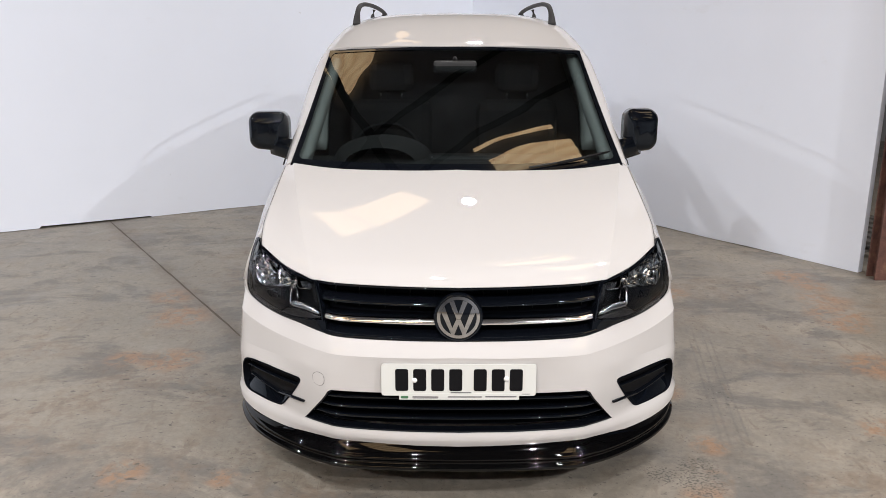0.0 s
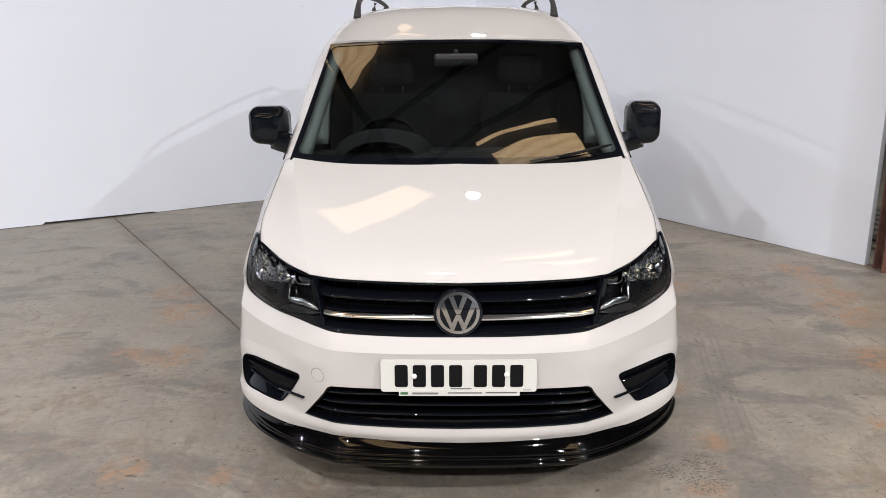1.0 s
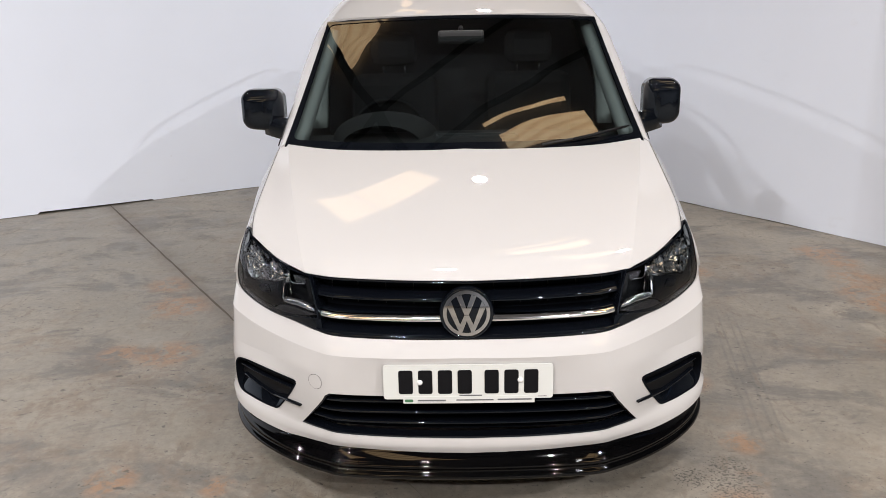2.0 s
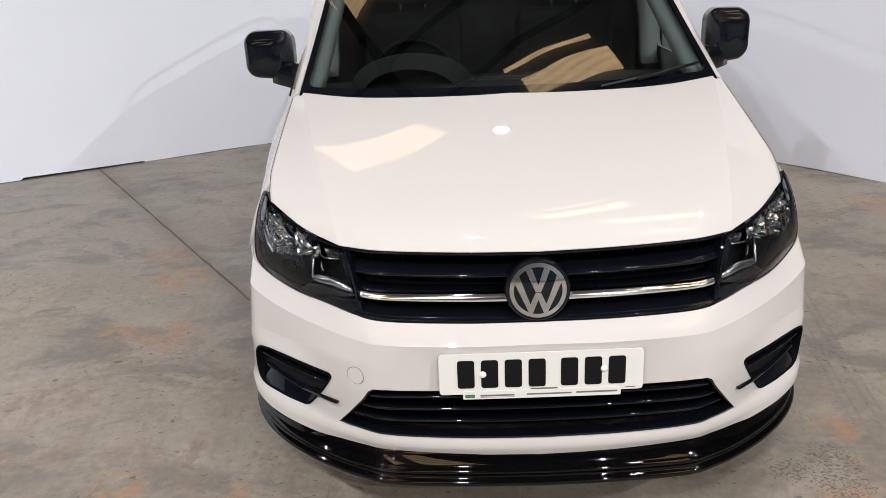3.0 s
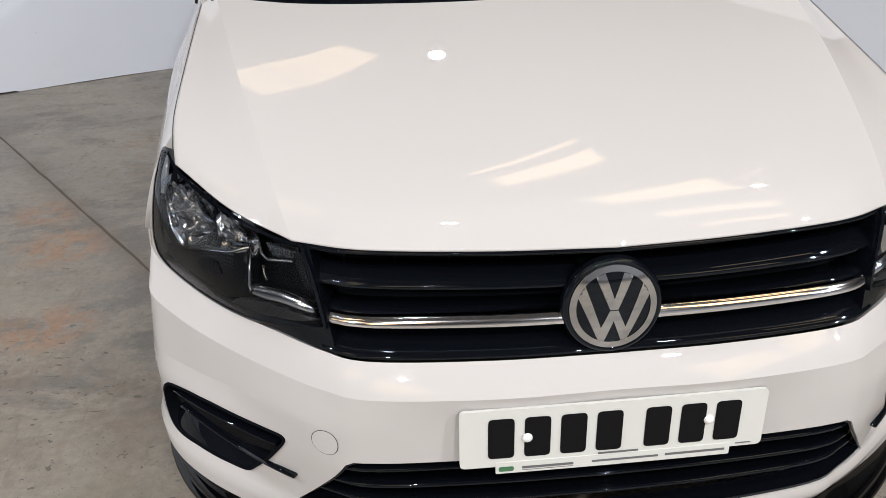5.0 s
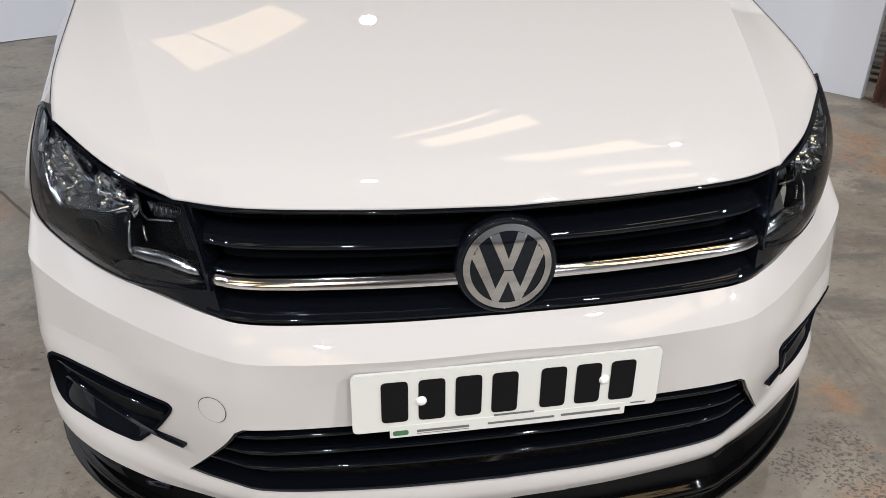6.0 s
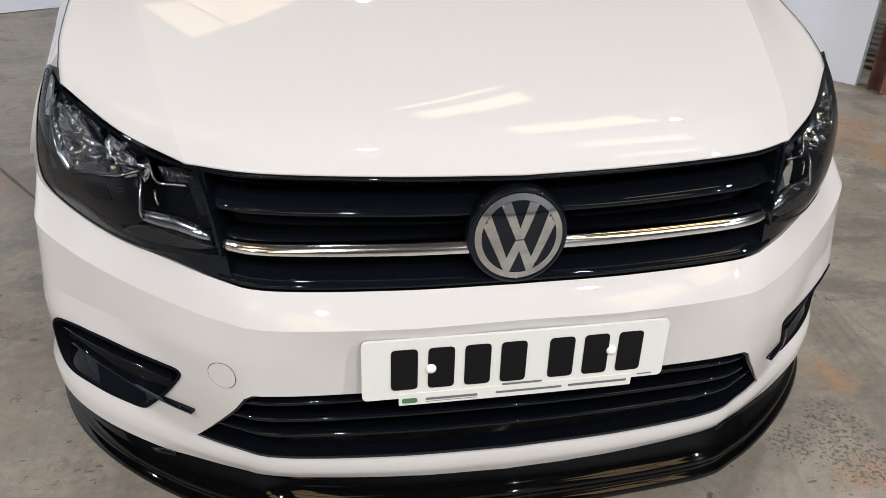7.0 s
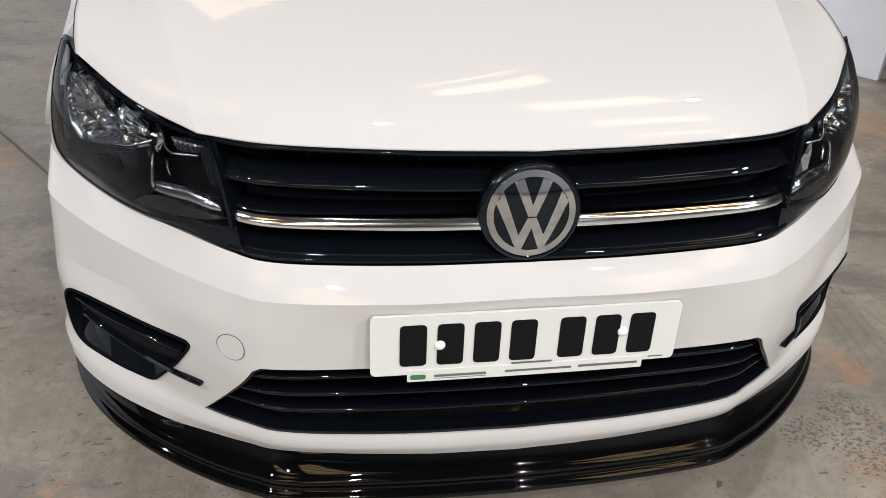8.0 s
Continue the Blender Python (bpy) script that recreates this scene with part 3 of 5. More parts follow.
def roof_place(y, v):
    q = v / STEP_Q
    s = 1 if q < 10 else -1
    x, z = shell_at(y, q if q < 10 else 20 - q)
    return Vector((s * x, y, z))


part("roof", panel([(2.040, 1.2), (4.34, 1.2), (4.34, 1.8), (2.040, 1.8), (2.021, 1.65), (2.011, 1.5), (2.021, 1.35)], [], roof_place, 0.04, 0.012, (0, 0, -1)), PAINT, van, "glossy white ribbed roof")
rear = bmesh.new()
ring = [Vector((shell_at(4.34, q)[0], 4.34, shell_at(4.34, q)[1])) for q in np.linspace(0, 10, 41)]
rear.faces.new([rear.verts.new(p) for p in ring + [Vector((-p.x, p.y, p.z)) for p in ring[-2::-1]]])
part("rear_door", rear, PAINT, van, "white rear doors")
part("underbody", box(-0.84, 0.84, 0.5, 4.3, 0.2, 0.34), SATIN_BLACK, van, "black underbody")

# ---------------------------------------------------------------- van: screen
SCREEN_X, SCREEN_Y, SCREEN_Z = (0.745, 0.6975), (0.94, 2.010), (1.079, 1.599)


def screen_at(p, b):
    """p from -4 to 4 across, b from 0 at the cowl to 1 at the roof."""
    s, a = (1 if p >= 0 else -1), abs(p) / 4
    low = np.array((SCREEN_X[0] * a, SCREEN_Y[0] + 0.105 * a**2 * (0.9 + 0.1 * a), SCREEN_Z[0] + 0.014 * a**3))
    high = np.array((SCREEN_X[1] * a, SCREEN_Y[1] + 0.029 * a**2, SCREEN_Z[1] - 0.022 * a**2))
    v = low + (high - low) * b + b * (1 - b) * np.array((0, 0.073 * a**2 - 0.010, 0.0172 - 0.022 * a**2))
    return Vector((s * v[0], v[1], v[2]))


SCREEN = [(-4, -0.02), (4, -0.02), (4, 1.0), (-4, 1.0)]
scr = lambda u, v, lift=0.0: screen_at(u * 4 / 0.7, v / 0.7) + Vector((0, -0.6, 0.8)) * lift
S_OUT = [(u * 0.7 / 4, v * 0.7) for u, v in SCREEN]
S_IN = rounded([(-0.678, 0.02), (0.678, 0.02), (0.682, 0.68), (-0.682, 0.68)], 0.03)
windscreen = part("windscreen", panel(S_OUT, [], scr, 0.035, 0.0), SCREEN_GLASS, van, "curved windscreen mirroring the roof trusses")
windscreen.visible_shadow = False
part("windscreen_border", panel(S_OUT, [S_IN], lambda u, v: scr(u, v, 0.003), 0.03, 0.008), GLOSS_BLACK, van, "black screen border")

# ---------------------------------------------------------------- roof and far side of the hall
HU, HW = Vector((0.826, 0.564, 0)), Vector((0.564, -0.826, 0))


def hall(u, w, drop=0.0):
    """A place under the roof: along the purlins, along the rafters, below the sheets."""
    return HU * u + HW * w + Vector((0, 0, 5.5 - drop))


def beam(a, b, wide, tall):
    """A rolled steel section between two places: web and two flanges."""
    a, b = Vector(a), Vector(b)
    d = (b - a).normalized()
    side = d.cross(Vector((0, 0, 1)))
    side = side.normalized() if side.length > 0.1 else Vector((1, 0, 0))
    up = side.cross(d)
    t = 0.08 * wide + 0.004
    prof = [(-wide, -tall), (wide, -tall), (wide, -tall + 2 * t), (t, -tall + 2 * t), (t, tall - 2 * t), (wide, tall - 2 * t), (wide, tall), (-wide, tall), (-wide, tall - 2 * t), (-t, tall - 2 * t), (-t, -tall + 2 * t), (-wide, -tall + 2 * t)]
    bm = loft([[p + side * x / 2 + up * z / 2 for x, z in prof] for p in (a, b)], True, True)
    return smooth(bm, False)


def ribbed_sheet(x, y, long, wide, turn, pitch=0.09, deep=0.012):
    """A corrugated sheet under the roof round (x, y), its ribs running along its length; turn: degrees from the x axis."""
    d = Vector((math.cos(radians(turn)), math.sin(radians(turn)), 0))
    side = Vector((d.y, -d.x, 0))
    n = max(4, int(wide / pitch * 8))
    mid = Vector((x, y, 5.5))
    rows = [[mid + d * long * e + side * v - Vector((0, 0, deep * (0.5 + 0.5 * math.cos(2 * math.pi * v / pitch)))) for v in np.linspace(-wide / 2, wide / 2, n + 1)] for e in (-0.5, 0.5)]
    return smooth(loft(rows), True)


def skylight_material(name, power):
    m = bpy.data.materials.new(name)
    m.use_nodes = True
    t, b, add = nodes(m)
    p = coords(t, add, (1, 1, 1), -math.atan2(HU.y, HU.x))
    wave = add("TexWave", Scale=3.4, Distortion=1.0, Detail=3.0)
    wave.bands_direction = "Y"
    t.links.new(p, wave.inputs["Vector"])
    dirt = noise_of(t, add, p, 2.5, 6, 0.7)
    c = mix(t, add, ramp(t, add, wave.outputs["Fac"], [(0.1, 0.0), (0.6, 1.0)]), (0.80, 0.50, 0.25), (1.0, 0.70, 0.38))
    c = mix(t, add, ramp(t, add, dirt, [(0.35, 0.35), (0.6, 0.0)]), c, (0.5, 0.34, 0.18))
    t.links.new(c, b.inputs["Emission Color"])
    b.inputs["Emission Strength"].default_value = power
    b.inputs["Base Color"].default_value = (0.5, 0.45, 0.38, 1)
    return m


SKY_SHEET = skylight_material("skylight_sheet", 3.5)
CLEAR_SHEET = skylight_material("clear_skylight_sheet", 6.2)
HAZY_SHEET = skylight_material("hazy_skylight_sheet", 6.2)
ceiling = tagged(part("ceiling", box(-15, 15, -15, 15, 5.56, 5.66), ROOF_SHEET), "dark corrugated sheet roof carried by steel purlins", "ceiling", kind="structure")

# Translucent sheets: middle x, y, length, width, turn
ROW = math.degrees(math.atan2(HU.y, HU.x))
SHEETS = (
    (-0.919, 5.741, 1.09, 0.58, 46, SKY_SHEET),
    (-1.596, 5.040, 0.76, 0.52, 46, SKY_SHEET),
    (0.94, 3.87, 1.38, 0.06, 27, CLEAR_SHEET),
    (1.23, 3.64, 1.40, 0.28, 28, CLEAR_SHEET),
    (2.24, 2.43, 1.85, 0.85, 26, HAZY_SHEET),
    (2.8, 0.5, 1.6, 0.5, 13, HAZY_SHEET),
    (3.25, -0.6, 1.35, 0.28, 20, HAZY_SHEET),
    (-4.9, 2.5, 0.9, 0.35, 70, SKY_SHEET),
    (3.75, -3.9, 3.2, 1.9, ROW - 90, CLEAR_SHEET),
    (-2.5, -2.2, 1.6, 1.0, ROW, SKY_SHEET),
    (-2.5, -8.6, 6.0, 1.6, 61, CLEAR_SHEET),
    (-5.8, -6.6, 6.6, 1.2, 27, CLEAR_SHEET),
    (-2.9, 1.6, 0.9, 0.5, ROW, SKY_SHEET),
)
for x, y, long, wide, turn, sheet in SHEETS:
    tagged(part("skylight", ribbed_sheet(x, y, long, wide, turn), sheet), "warm daylit translucent corrugated roof sheet", "skylight", "skylights in the roof")

for k in range(-10, 11):
    if k in (-5, -1, 1):
        continue
    tagged(part("purlin", beam(hall(-14, k * 0.95 - 0.05, 0.06), hall(14, k * 0.95 - 0.05, 0.06), 0.05, 0.08), STEEL), "dark steel purlin under the roof sheets", "beam", "purlins")
for u in (-9.3, -4.1, 1.15, 6.4):
    tagged(part("rafter", beam(hall(u, -11, 0.2), hall(u, 11, 0.2), 0.08, 0.16), STEEL), "dark steel rafter crossing the hall", "beam", "rafters")
for u0, w0, u1, w1 in ((-4.1, -3.2, 1.15, 2.0), (1.15, -3.2, -4.1, 2.0), (1.15, -1.0, 6.4, 4.2), (6.4, -1.0, 1.15, 4.2)):
    tagged(part("brace", tube([hall(u0, w0, 0.26), hall(u1, w1, 0.2)], 0.016, 8), STEEL), "dark diagonal steel brace between rafters", "beam", "roof braces")


def high_bay():
    lamp = thing("high_bay_or_fill_lamp", "round black high bay lamp or added fill lamp hanging under the roof", "lamp", "high bay lamps")
    part("housing", turned([(0.05, 0.02), (0.09, 0.025), (0.12, 0.06), (0.19, 0.09), (0.2, 0.1), (0.2, 0.12), (0.02, 0.12)], Matrix.Rotation(math.pi, 4, "X") @ Matrix.Translation((0, 0, -0.14))), STEEL, lamp, "black finned housing")
    part("hook", tube([(0, 0, 0.1), (0, 0, 0.16)], 0.012, 6), STEEL, lamp)
    return lamp


first_lamp = None
# The last five are unseen, added and powered to brighten the van's front and left.
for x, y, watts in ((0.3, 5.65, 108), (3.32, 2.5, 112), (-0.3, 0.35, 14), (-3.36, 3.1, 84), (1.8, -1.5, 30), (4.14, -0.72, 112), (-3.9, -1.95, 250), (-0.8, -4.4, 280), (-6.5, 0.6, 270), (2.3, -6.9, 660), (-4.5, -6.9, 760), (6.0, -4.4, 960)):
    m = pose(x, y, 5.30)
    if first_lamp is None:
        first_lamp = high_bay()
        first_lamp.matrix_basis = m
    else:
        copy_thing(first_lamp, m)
    la = bpy.data.lights.new("high_bay_or_fill_light", "AREA")
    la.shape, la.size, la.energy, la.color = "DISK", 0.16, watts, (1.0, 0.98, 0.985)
    new("high_bay_or_fill_light", la).matrix_world = pose(x, y, 5.28)

# Unseen plain walls, added to close the hall; their grey sets the gloss trim's reflections.
far = [HU * -13 + HW * -9.5, HU * 13 + HW * -9.5, HU * 13 + HW * 12, HU * -13 + HW * 12]
for k, (a, b) in enumerate(zip(far, far[1:] + far[:1])):
    n = Vector((0, 0, 1)).cross(b - a).normalized()
    wall_slab(f"wall_far_{k + 1}", a, b, 5.6, 0.2, -n, FAR_WALL, "plain unseen wall added to close the hall")

# The steel column at the end of the white boards, and what shows past it.
column = thing("steel_column", "rusty brown steel column beside the white boards", "column")
cb = beam((3.035, 2.895, 0.0), (3.035, 2.895, 5.4), 0.10, 0.12)
part("shaft", cb, RUST, column, "rust-brown flanged shaft")

# A low pallet on the floor past the column.
PALLET_WOOD = mat("pallet_wood", (0.085, 0.078, 0.07), 0.8)
pallet = thing("pallet", "dark grey wooden pallet lying on the concrete", "pallet")
for k in range(3):
    part("runner", box(0.0, 1.0, k * 0.34, k * 0.34 + 0.1, 0.0, 0.022, 0.003), PALLET_WOOD, pallet)
    for j in range(3):
        part("block", box(j * 0.44, j * 0.44 + 0.12, k * 0.34, k * 0.34 + 0.1, 0.023, 0.115, 0.004), PALLET_WOOD, pallet)
for k in range(6):
    part("board", box(k * 0.18, k * 0.18 + 0.1, -0.01, 0.79, 0.116, 0.14, 0.003), PALLET_WOOD, pallet)
pallet.matrix_basis = pose(3.36, 3.22, 0.0, 0, 0, 34)

# ---------------------------------------------------------------- van: grille, badge, plate
W_SCALE = 0.18


def mouth_place(deep=0.0):
    return lambda u, v: mouth(u, v / W_SCALE) + Vector((0, deep, 0))


def wscaled(pts):
    return [(x, w * W_SCALE) for x, w in pts]


def symmetric(half):
    """A closed outline from its right half, listed from the top middle round to the bottom middle."""
    return half + [(-x, y) for x, y in reversed(half) if x > 1e-6]


GRILLE_OUT = symmetric([(0.0, 0.985), (0.2, 0.985), (0.4, 0.985), (0.497, 0.985), (0.462, 0.225), (0.53, 0.115), (0.573, 0.042), (0.605, 0.005), (0.48, 0.004), (0.4, 0.004), (0.2, 0.004), (0.0, 0.004)])
GRILLE_HOLE = symmetric([(0.0, 0.945), (0.2, 0.945), (0.4, 0.945), (0.487, 0.94), (0.459, 0.22), (0.452, 0.03), (0.4, 0.02), (0.2, 0.018), (0.0, 0.018)])
grille = part("grille_frame", panel(wscaled(GRILLE_OUT), [wscaled(GRILLE_HOLE)], mouth_place(0.006), 0.018, 0.06), GLOSS_BLACK, van, "gloss black grille surround")
part("backing", panel(wscaled(GRILLE_OUT), [], mouth_place(0.075), 0.03, 0.0), MESH_BLACK, grille, "dark mesh backing")


def blade(x0, x1, w, tall, deep, proud=0.0, n=41, taper=0.0):
    """A grille bar that follows the nose: rounded front, flat top and bottom."""
    rows = []
    for x in np.linspace(x0, x1, n):
        c = mouth(x, w)
        h = tall / 2
        prof = [(deep, h * 1.1), (0.012, h), (0.004, h * 0.8), (0.0, h * 0.25), (0.0, -h * 0.25), (0.004, -h * 0.8), (0.012, -h), (deep, -h * 1.1)]
        rows.append([c + Vector((0, d - proud, z)) for d, z in prof])
    return loft(rows, True, True)


def strip(x0, x1, w, tall, n=41):
    """A bright strip with a broad rounded face that looks a little upwards, thinner and lower towards the lamp."""
    rows = []
    for x in np.linspace(x0, x1, n):
        far = abs(x) / 0.46
        c, h = mouth(x, w - 0.020 * far * far), tall * (1.10 - 0.22 * far)
        rows.append([c + Vector((0, d + 0.002, z * h)) for d, z in ((0.034, 0.52), (0.014, 0.5), (0.0085, 0.40), (0.004, 0.20), (0.001, -0.04), (0.0, -0.24), (0.002, -0.38), (0.007, -0.47), (0.03, -0.5))])
    return loft(rows, True, True)


def sloped(x0, x1, w, n=41):
    """A grille bar whose broad upper face slopes down to a rounded nose."""
    prof = ((0.06, 0.018), (0.034, 0.0145), (0.014, 0.006), (0.004, -0.001), (0.0, -0.006), (0.002, -0.0095), (0.01, -0.011), (0.06, -0.011))
    return loft([[mouth(x, w) + Vector((0, d + 0.012, z)) for d, z in prof] for x in np.linspace(x0, x1, n)], True, True)


for s in (-1, 1):
    part("bar", sloped(s * 0.05, s * 0.481, 0.668), GLOSS_BLACK, grille, "gloss black grille bar")
    part("bar", blade(s * 0.05, s * 0.462, 0.325, 0.030, 0.055, -0.018), GLOSS_BLACK, grille, "gloss black grille bar")
for s in (-1, 1):
    part("chrome_strip", strip(s * 0.07, s * 0.464, 0.345, 0.022), SATIN_CHROME, grille, "bright chrome strip along a bar")
for k in range(-5, 6):
    for w in (0.82, 0.53):
        if k:
            p = mouth(k * 0.085, w)
            part("rib", box(p.x - 0.0015, p.x + 0.0015, p.y + 0.068, p.y + 0.076, p.z - 0.010, p.z + 0.010), SATIN_BLACK, grille)

lip = []
for x in np.linspace(-0.478, 0.478, 61):
    lip.append([mouth(x, w) + Vector((0, d, z)) for w, d, z in ((0.012, 0.004, 0.0), (0.022, 0.0015, 0.0), (0.04, 0.003, 0.001), (0.07, 0.014, 0.0), (0.12, 0.03, 0.0), (0.14, 0.04, 0.0), (0.13, 0.07, -0.002))])
part("lower_lip", loft(lip), GLOSS_BLACK, grille, "sloping gloss black lower lip")

upper = []
for x in np.linspace(-0.488, 0.488, 61):
    upper.append([mouth(x, w) + Vector((0, d, 0)) for w, d in ((0.99, 0.006), (0.978, 0.0015), (0.965, 0.0015), (0.953, 0.005), (0.944, 0.012), (0.94, 0.022), (0.942, 0.06))])
part("upper_lip", loft(upper), GLOSS_BLACK, grille, "rounded gloss black upper lip")

BADGE = pose(-0.002, 0.050, 0.707, 90 - 6, 0, 0) @ Matrix.Scale(1.03, 4)


def on_badge(proud):
    """A surface over the badge's domed face."""
    return lambda x, y: BADGE @ Vector((x, y, 0.0045 + proud + 0.006 * (1 - (x * x + y * y) / 0.005)))


dome = [(r, 0.0045 + 0.006 * (1 - r * r / 0.005)) for r in (0.0712, 0.06, 0.045, 0.03, 0.015, 0.001)]
badge = part("badge", turned([(0.02, -0.02), (0.083, -0.02), (0.083, -0.004), (0.0805, 0.002), (0.077, 0.0052), (0.0735, 0.0062), (0.0722, 0.0045)] + dome, BADGE, 64), GLOSS_BLACK, van, "round black maker's badge")
circle = lambda r: [(r * math.cos(a), r * math.sin(a)) for a in np.linspace(0, 2 * math.pi, 72, endpoint=False)]
part("ring", panel(circle(0.0708), [circle(0.0602)], on_badge(0.0012), 0.003, 0.001), BADGE_CHROME, badge, "wide chrome ring")
part("upper_sign", panel(symmetric([(0.0, 0.0150), (0.0150, 0.0575), (0.0300, 0.0525), (0.0065, -0.003), (0.0, -0.003)]), [], on_badge(0.0010), 0.003, 0.001), BADGE_CHROME, badge, "polished chrome angled bars")
part("lower_sign", panel(symmetric([(0.0, -0.0047), (0.0068, -0.0047), (0.0200, -0.0340), (0.0465, 0.0385), (0.0575, 0.0190), (0.0235, -0.0560), (0.0140, -0.0590), (0.0, -0.0225)]), [], on_badge(0.0010), 0.003, 0.001), BADGE_CHROME, badge, "polished chrome angled bars")

# Number plate: plain bars stand where the characters are.
PLATE_Y = -0.013


def plate_piece(x0, x1, z0, z1, r, thick, proud):
    pts = rounded([(x0, z0), (x1, z0), (x1, z1), (x0, z1)], r, 3)
    lean = lambda x, z: Vector((x, PLATE_Y - proud + 0.02 * (z - 0.5) + 0.03 * x * x, z))
    return panel(pts, [], lean, 0.03, thick)


plate = part("number_plate", panel(rounded([(-0.2635, 0.4465), (0.2615, 0.4465), (0.2615, 0.5605), (-0.2635, 0.5605)], 0.010), [], lambda x, z: Vector((x, PLATE_Y + 0.02 * (z - 0.5) + 0.03 * x * x, z)), 0.02, 0.006), PLATE, van, "white number plate with dark bars")
x = -0.219
PRINT = mat("grey_print", (0.12, 0.12, 0.125), 0.5)
INK = mat("plate_ink", (0.006, 0.006, 0.007), 0.6)
INK.node_tree.nodes["Principled BSDF"].inputs["Specular IOR Level"].default_value = 0.1
for k, wide in enumerate((0.050, 0.050, 0.050, 0.050, 0.050, 0.050, 0.050)):
    part("bar", plate_piece(x + 0.003, x + wide - 0.003, 0.4645, 0.5435, 0.008, 0.001, 0.0014), INK, plate)
    x += wide + (0.033 if k == 3 else 0.011)
part("strip", plate_piece(-0.203, 0.205, 0.4325, 0.4555, 0.002, 0.003, 0.0012), PLATE, plate, "white dealer strip under the plate")
for x0, x1, z0, z1 in ((-0.158, -0.07, 0.4405, 0.445), (-0.158, -0.07, 0.4372, 0.438), (-0.038, 0.078, 0.4415, 0.4455), (0.09, 0.196, 0.4420, 0.4465)):
    part("text_bar", plate_piece(x0, x1, z0, z1, 0.0008, 0.0006, 0.002), PRINT, plate)
part("text_bar", plate_piece(-0.028, 0.042, 0.457, 0.4605, 0.0008, 0.0006, 0.0014), PRINT, plate)
part("text_bar", plate_piece(0.215, 0.242, 0.4525, 0.4545, 0.0005, 0.0006, 0.0014), PRINT, plate)
part("emblem", plate_piece(-0.198, -0.172, 0.437, 0.4465, 0.004, 0.0006, 0.002), GREEN, plate, "small green printed shape")
for x, z in ((-0.1505, 0.5035), (0.1605, 0.509)):
    part("screw_cap", turned([(0.009, -0.001), (0.009, 0.0025), (0.0065, 0.0055), (0.003, 0.0068), (0.0005, 0.007)], pose(x, PLATE_Y + 0.03 * x * x, z, 90), 20), WHITE_CAP, plate, "white domed screw cap")

# Tow eye cover.
circle = [(-0.4855 + 0.0235 * math.cos(t), 0.4845 + 0.0245 * math.sin(t)) for t in np.linspace(0, 2 * math.pi, 33)[:-1]]
circle_big = [(-0.4855 + 0.0248 * math.cos(t), 0.4845 + 0.0258 * math.sin(t)) for t in np.linspace(0, 2 * math.pi, 33)[:-1]]
part("tow_cover", panel(circle, [], lambda x, z: nose_skin(x, z) + Vector((-0.0008, -0.0016, 0)), 0.012, 0.002), PAINT, van, "round white tow eye cover")
part("cover_gap", panel(circle_big, [circle], lambda x, z: nose_skin(x, z) + Vector((-0.0005, -0.0010, 0)), 0.008, 0.0), DARK_TRIM, van, "thin shut line round the cover")

# Lower grille.


def skin_deep(deep):
    return lambda x, z: nose_skin(x, z) + Vector((0, deep, 0))


lower = part("lower_grille", panel(LOWER_GRILLE, [], skin_deep(0.07), 0.03, 0.0), MESH_BLACK, van, "black lower grille")


def half_width(z):
    return 0.44 + (0.445 - z) / 0.145 * 0.112


def slat(x0, x1, z, tall, deep, back, n=49, droop=0.0):
    """A louvre: a thin rounded front edge and a top that falls away to the back."""
    rows = []
    for x in np.linspace(x0, x1, n):
        zz = z + droop * (abs(x) / 0.45) ** 2
        c = nose_skin(x, zz)
        rows.append([Vector((c.x, c.y + back + d, zz + h)) for d, h in ((deep, tall * 0.2), (0.012, tall * 0.42), (0.004, tall * 0.5), (0.001, tall * 0.3), (0.0, 0), (0.003, -tall * 0.35), (0.01, -tall * 0.5), (deep, -tall * 0.45))])
    return loft(rows, True, True)


for z in (0.418, 0.381, 0.345):
    hw = half_width(z) - 0.004
    part("slat", slat(-hw, hw, z, 0.011, 0.06, 0.014, droop=0.002), GLOSS_BLACK, lower, "gloss black slat")
LG_IN = [(x * 0.985, z + (0.006 if z < 0.35 else -0.004)) for x, z in LOWER_GRILLE]
part("rim", panel(LOWER_GRILLE, [LG_IN], skin_deep(0.004), 0.02, 0.04), GLOSS_BLACK, lower, "gloss black inner edge")

# Fog lamp vents.


def inset(loop, d):
    """A closed outline moved inwards by d."""
    n = len(loop)
    area = sum(loop[k][0] * loop[(k + 1) % n][1] - loop[(k + 1) % n][0] * loop[k][1] for k in range(n))
    out = []
    for k in range(n):
        (ax, ay), (bx, by) = loop[k - 1], loop[(k + 1) % n]
        l = math.hypot(bx - ax, by - ay)
        f = d / l if area > 0 else -d / l
        out.append((loop[k][0] - (by - ay) * f, loop[k][1] + (bx - ax) * f))
    return out


def nose_inside(x, z, deep):
    """A place behind the bumper's skin, taken along its plan normal."""
    e = 0.012
    a, b = nose_skin(x - e, z), nose_skin(x + e, z)
    d = (b - a).normalized()
    return nose_skin(x, z) + Vector((-d.y, d.x, 0)) * deep


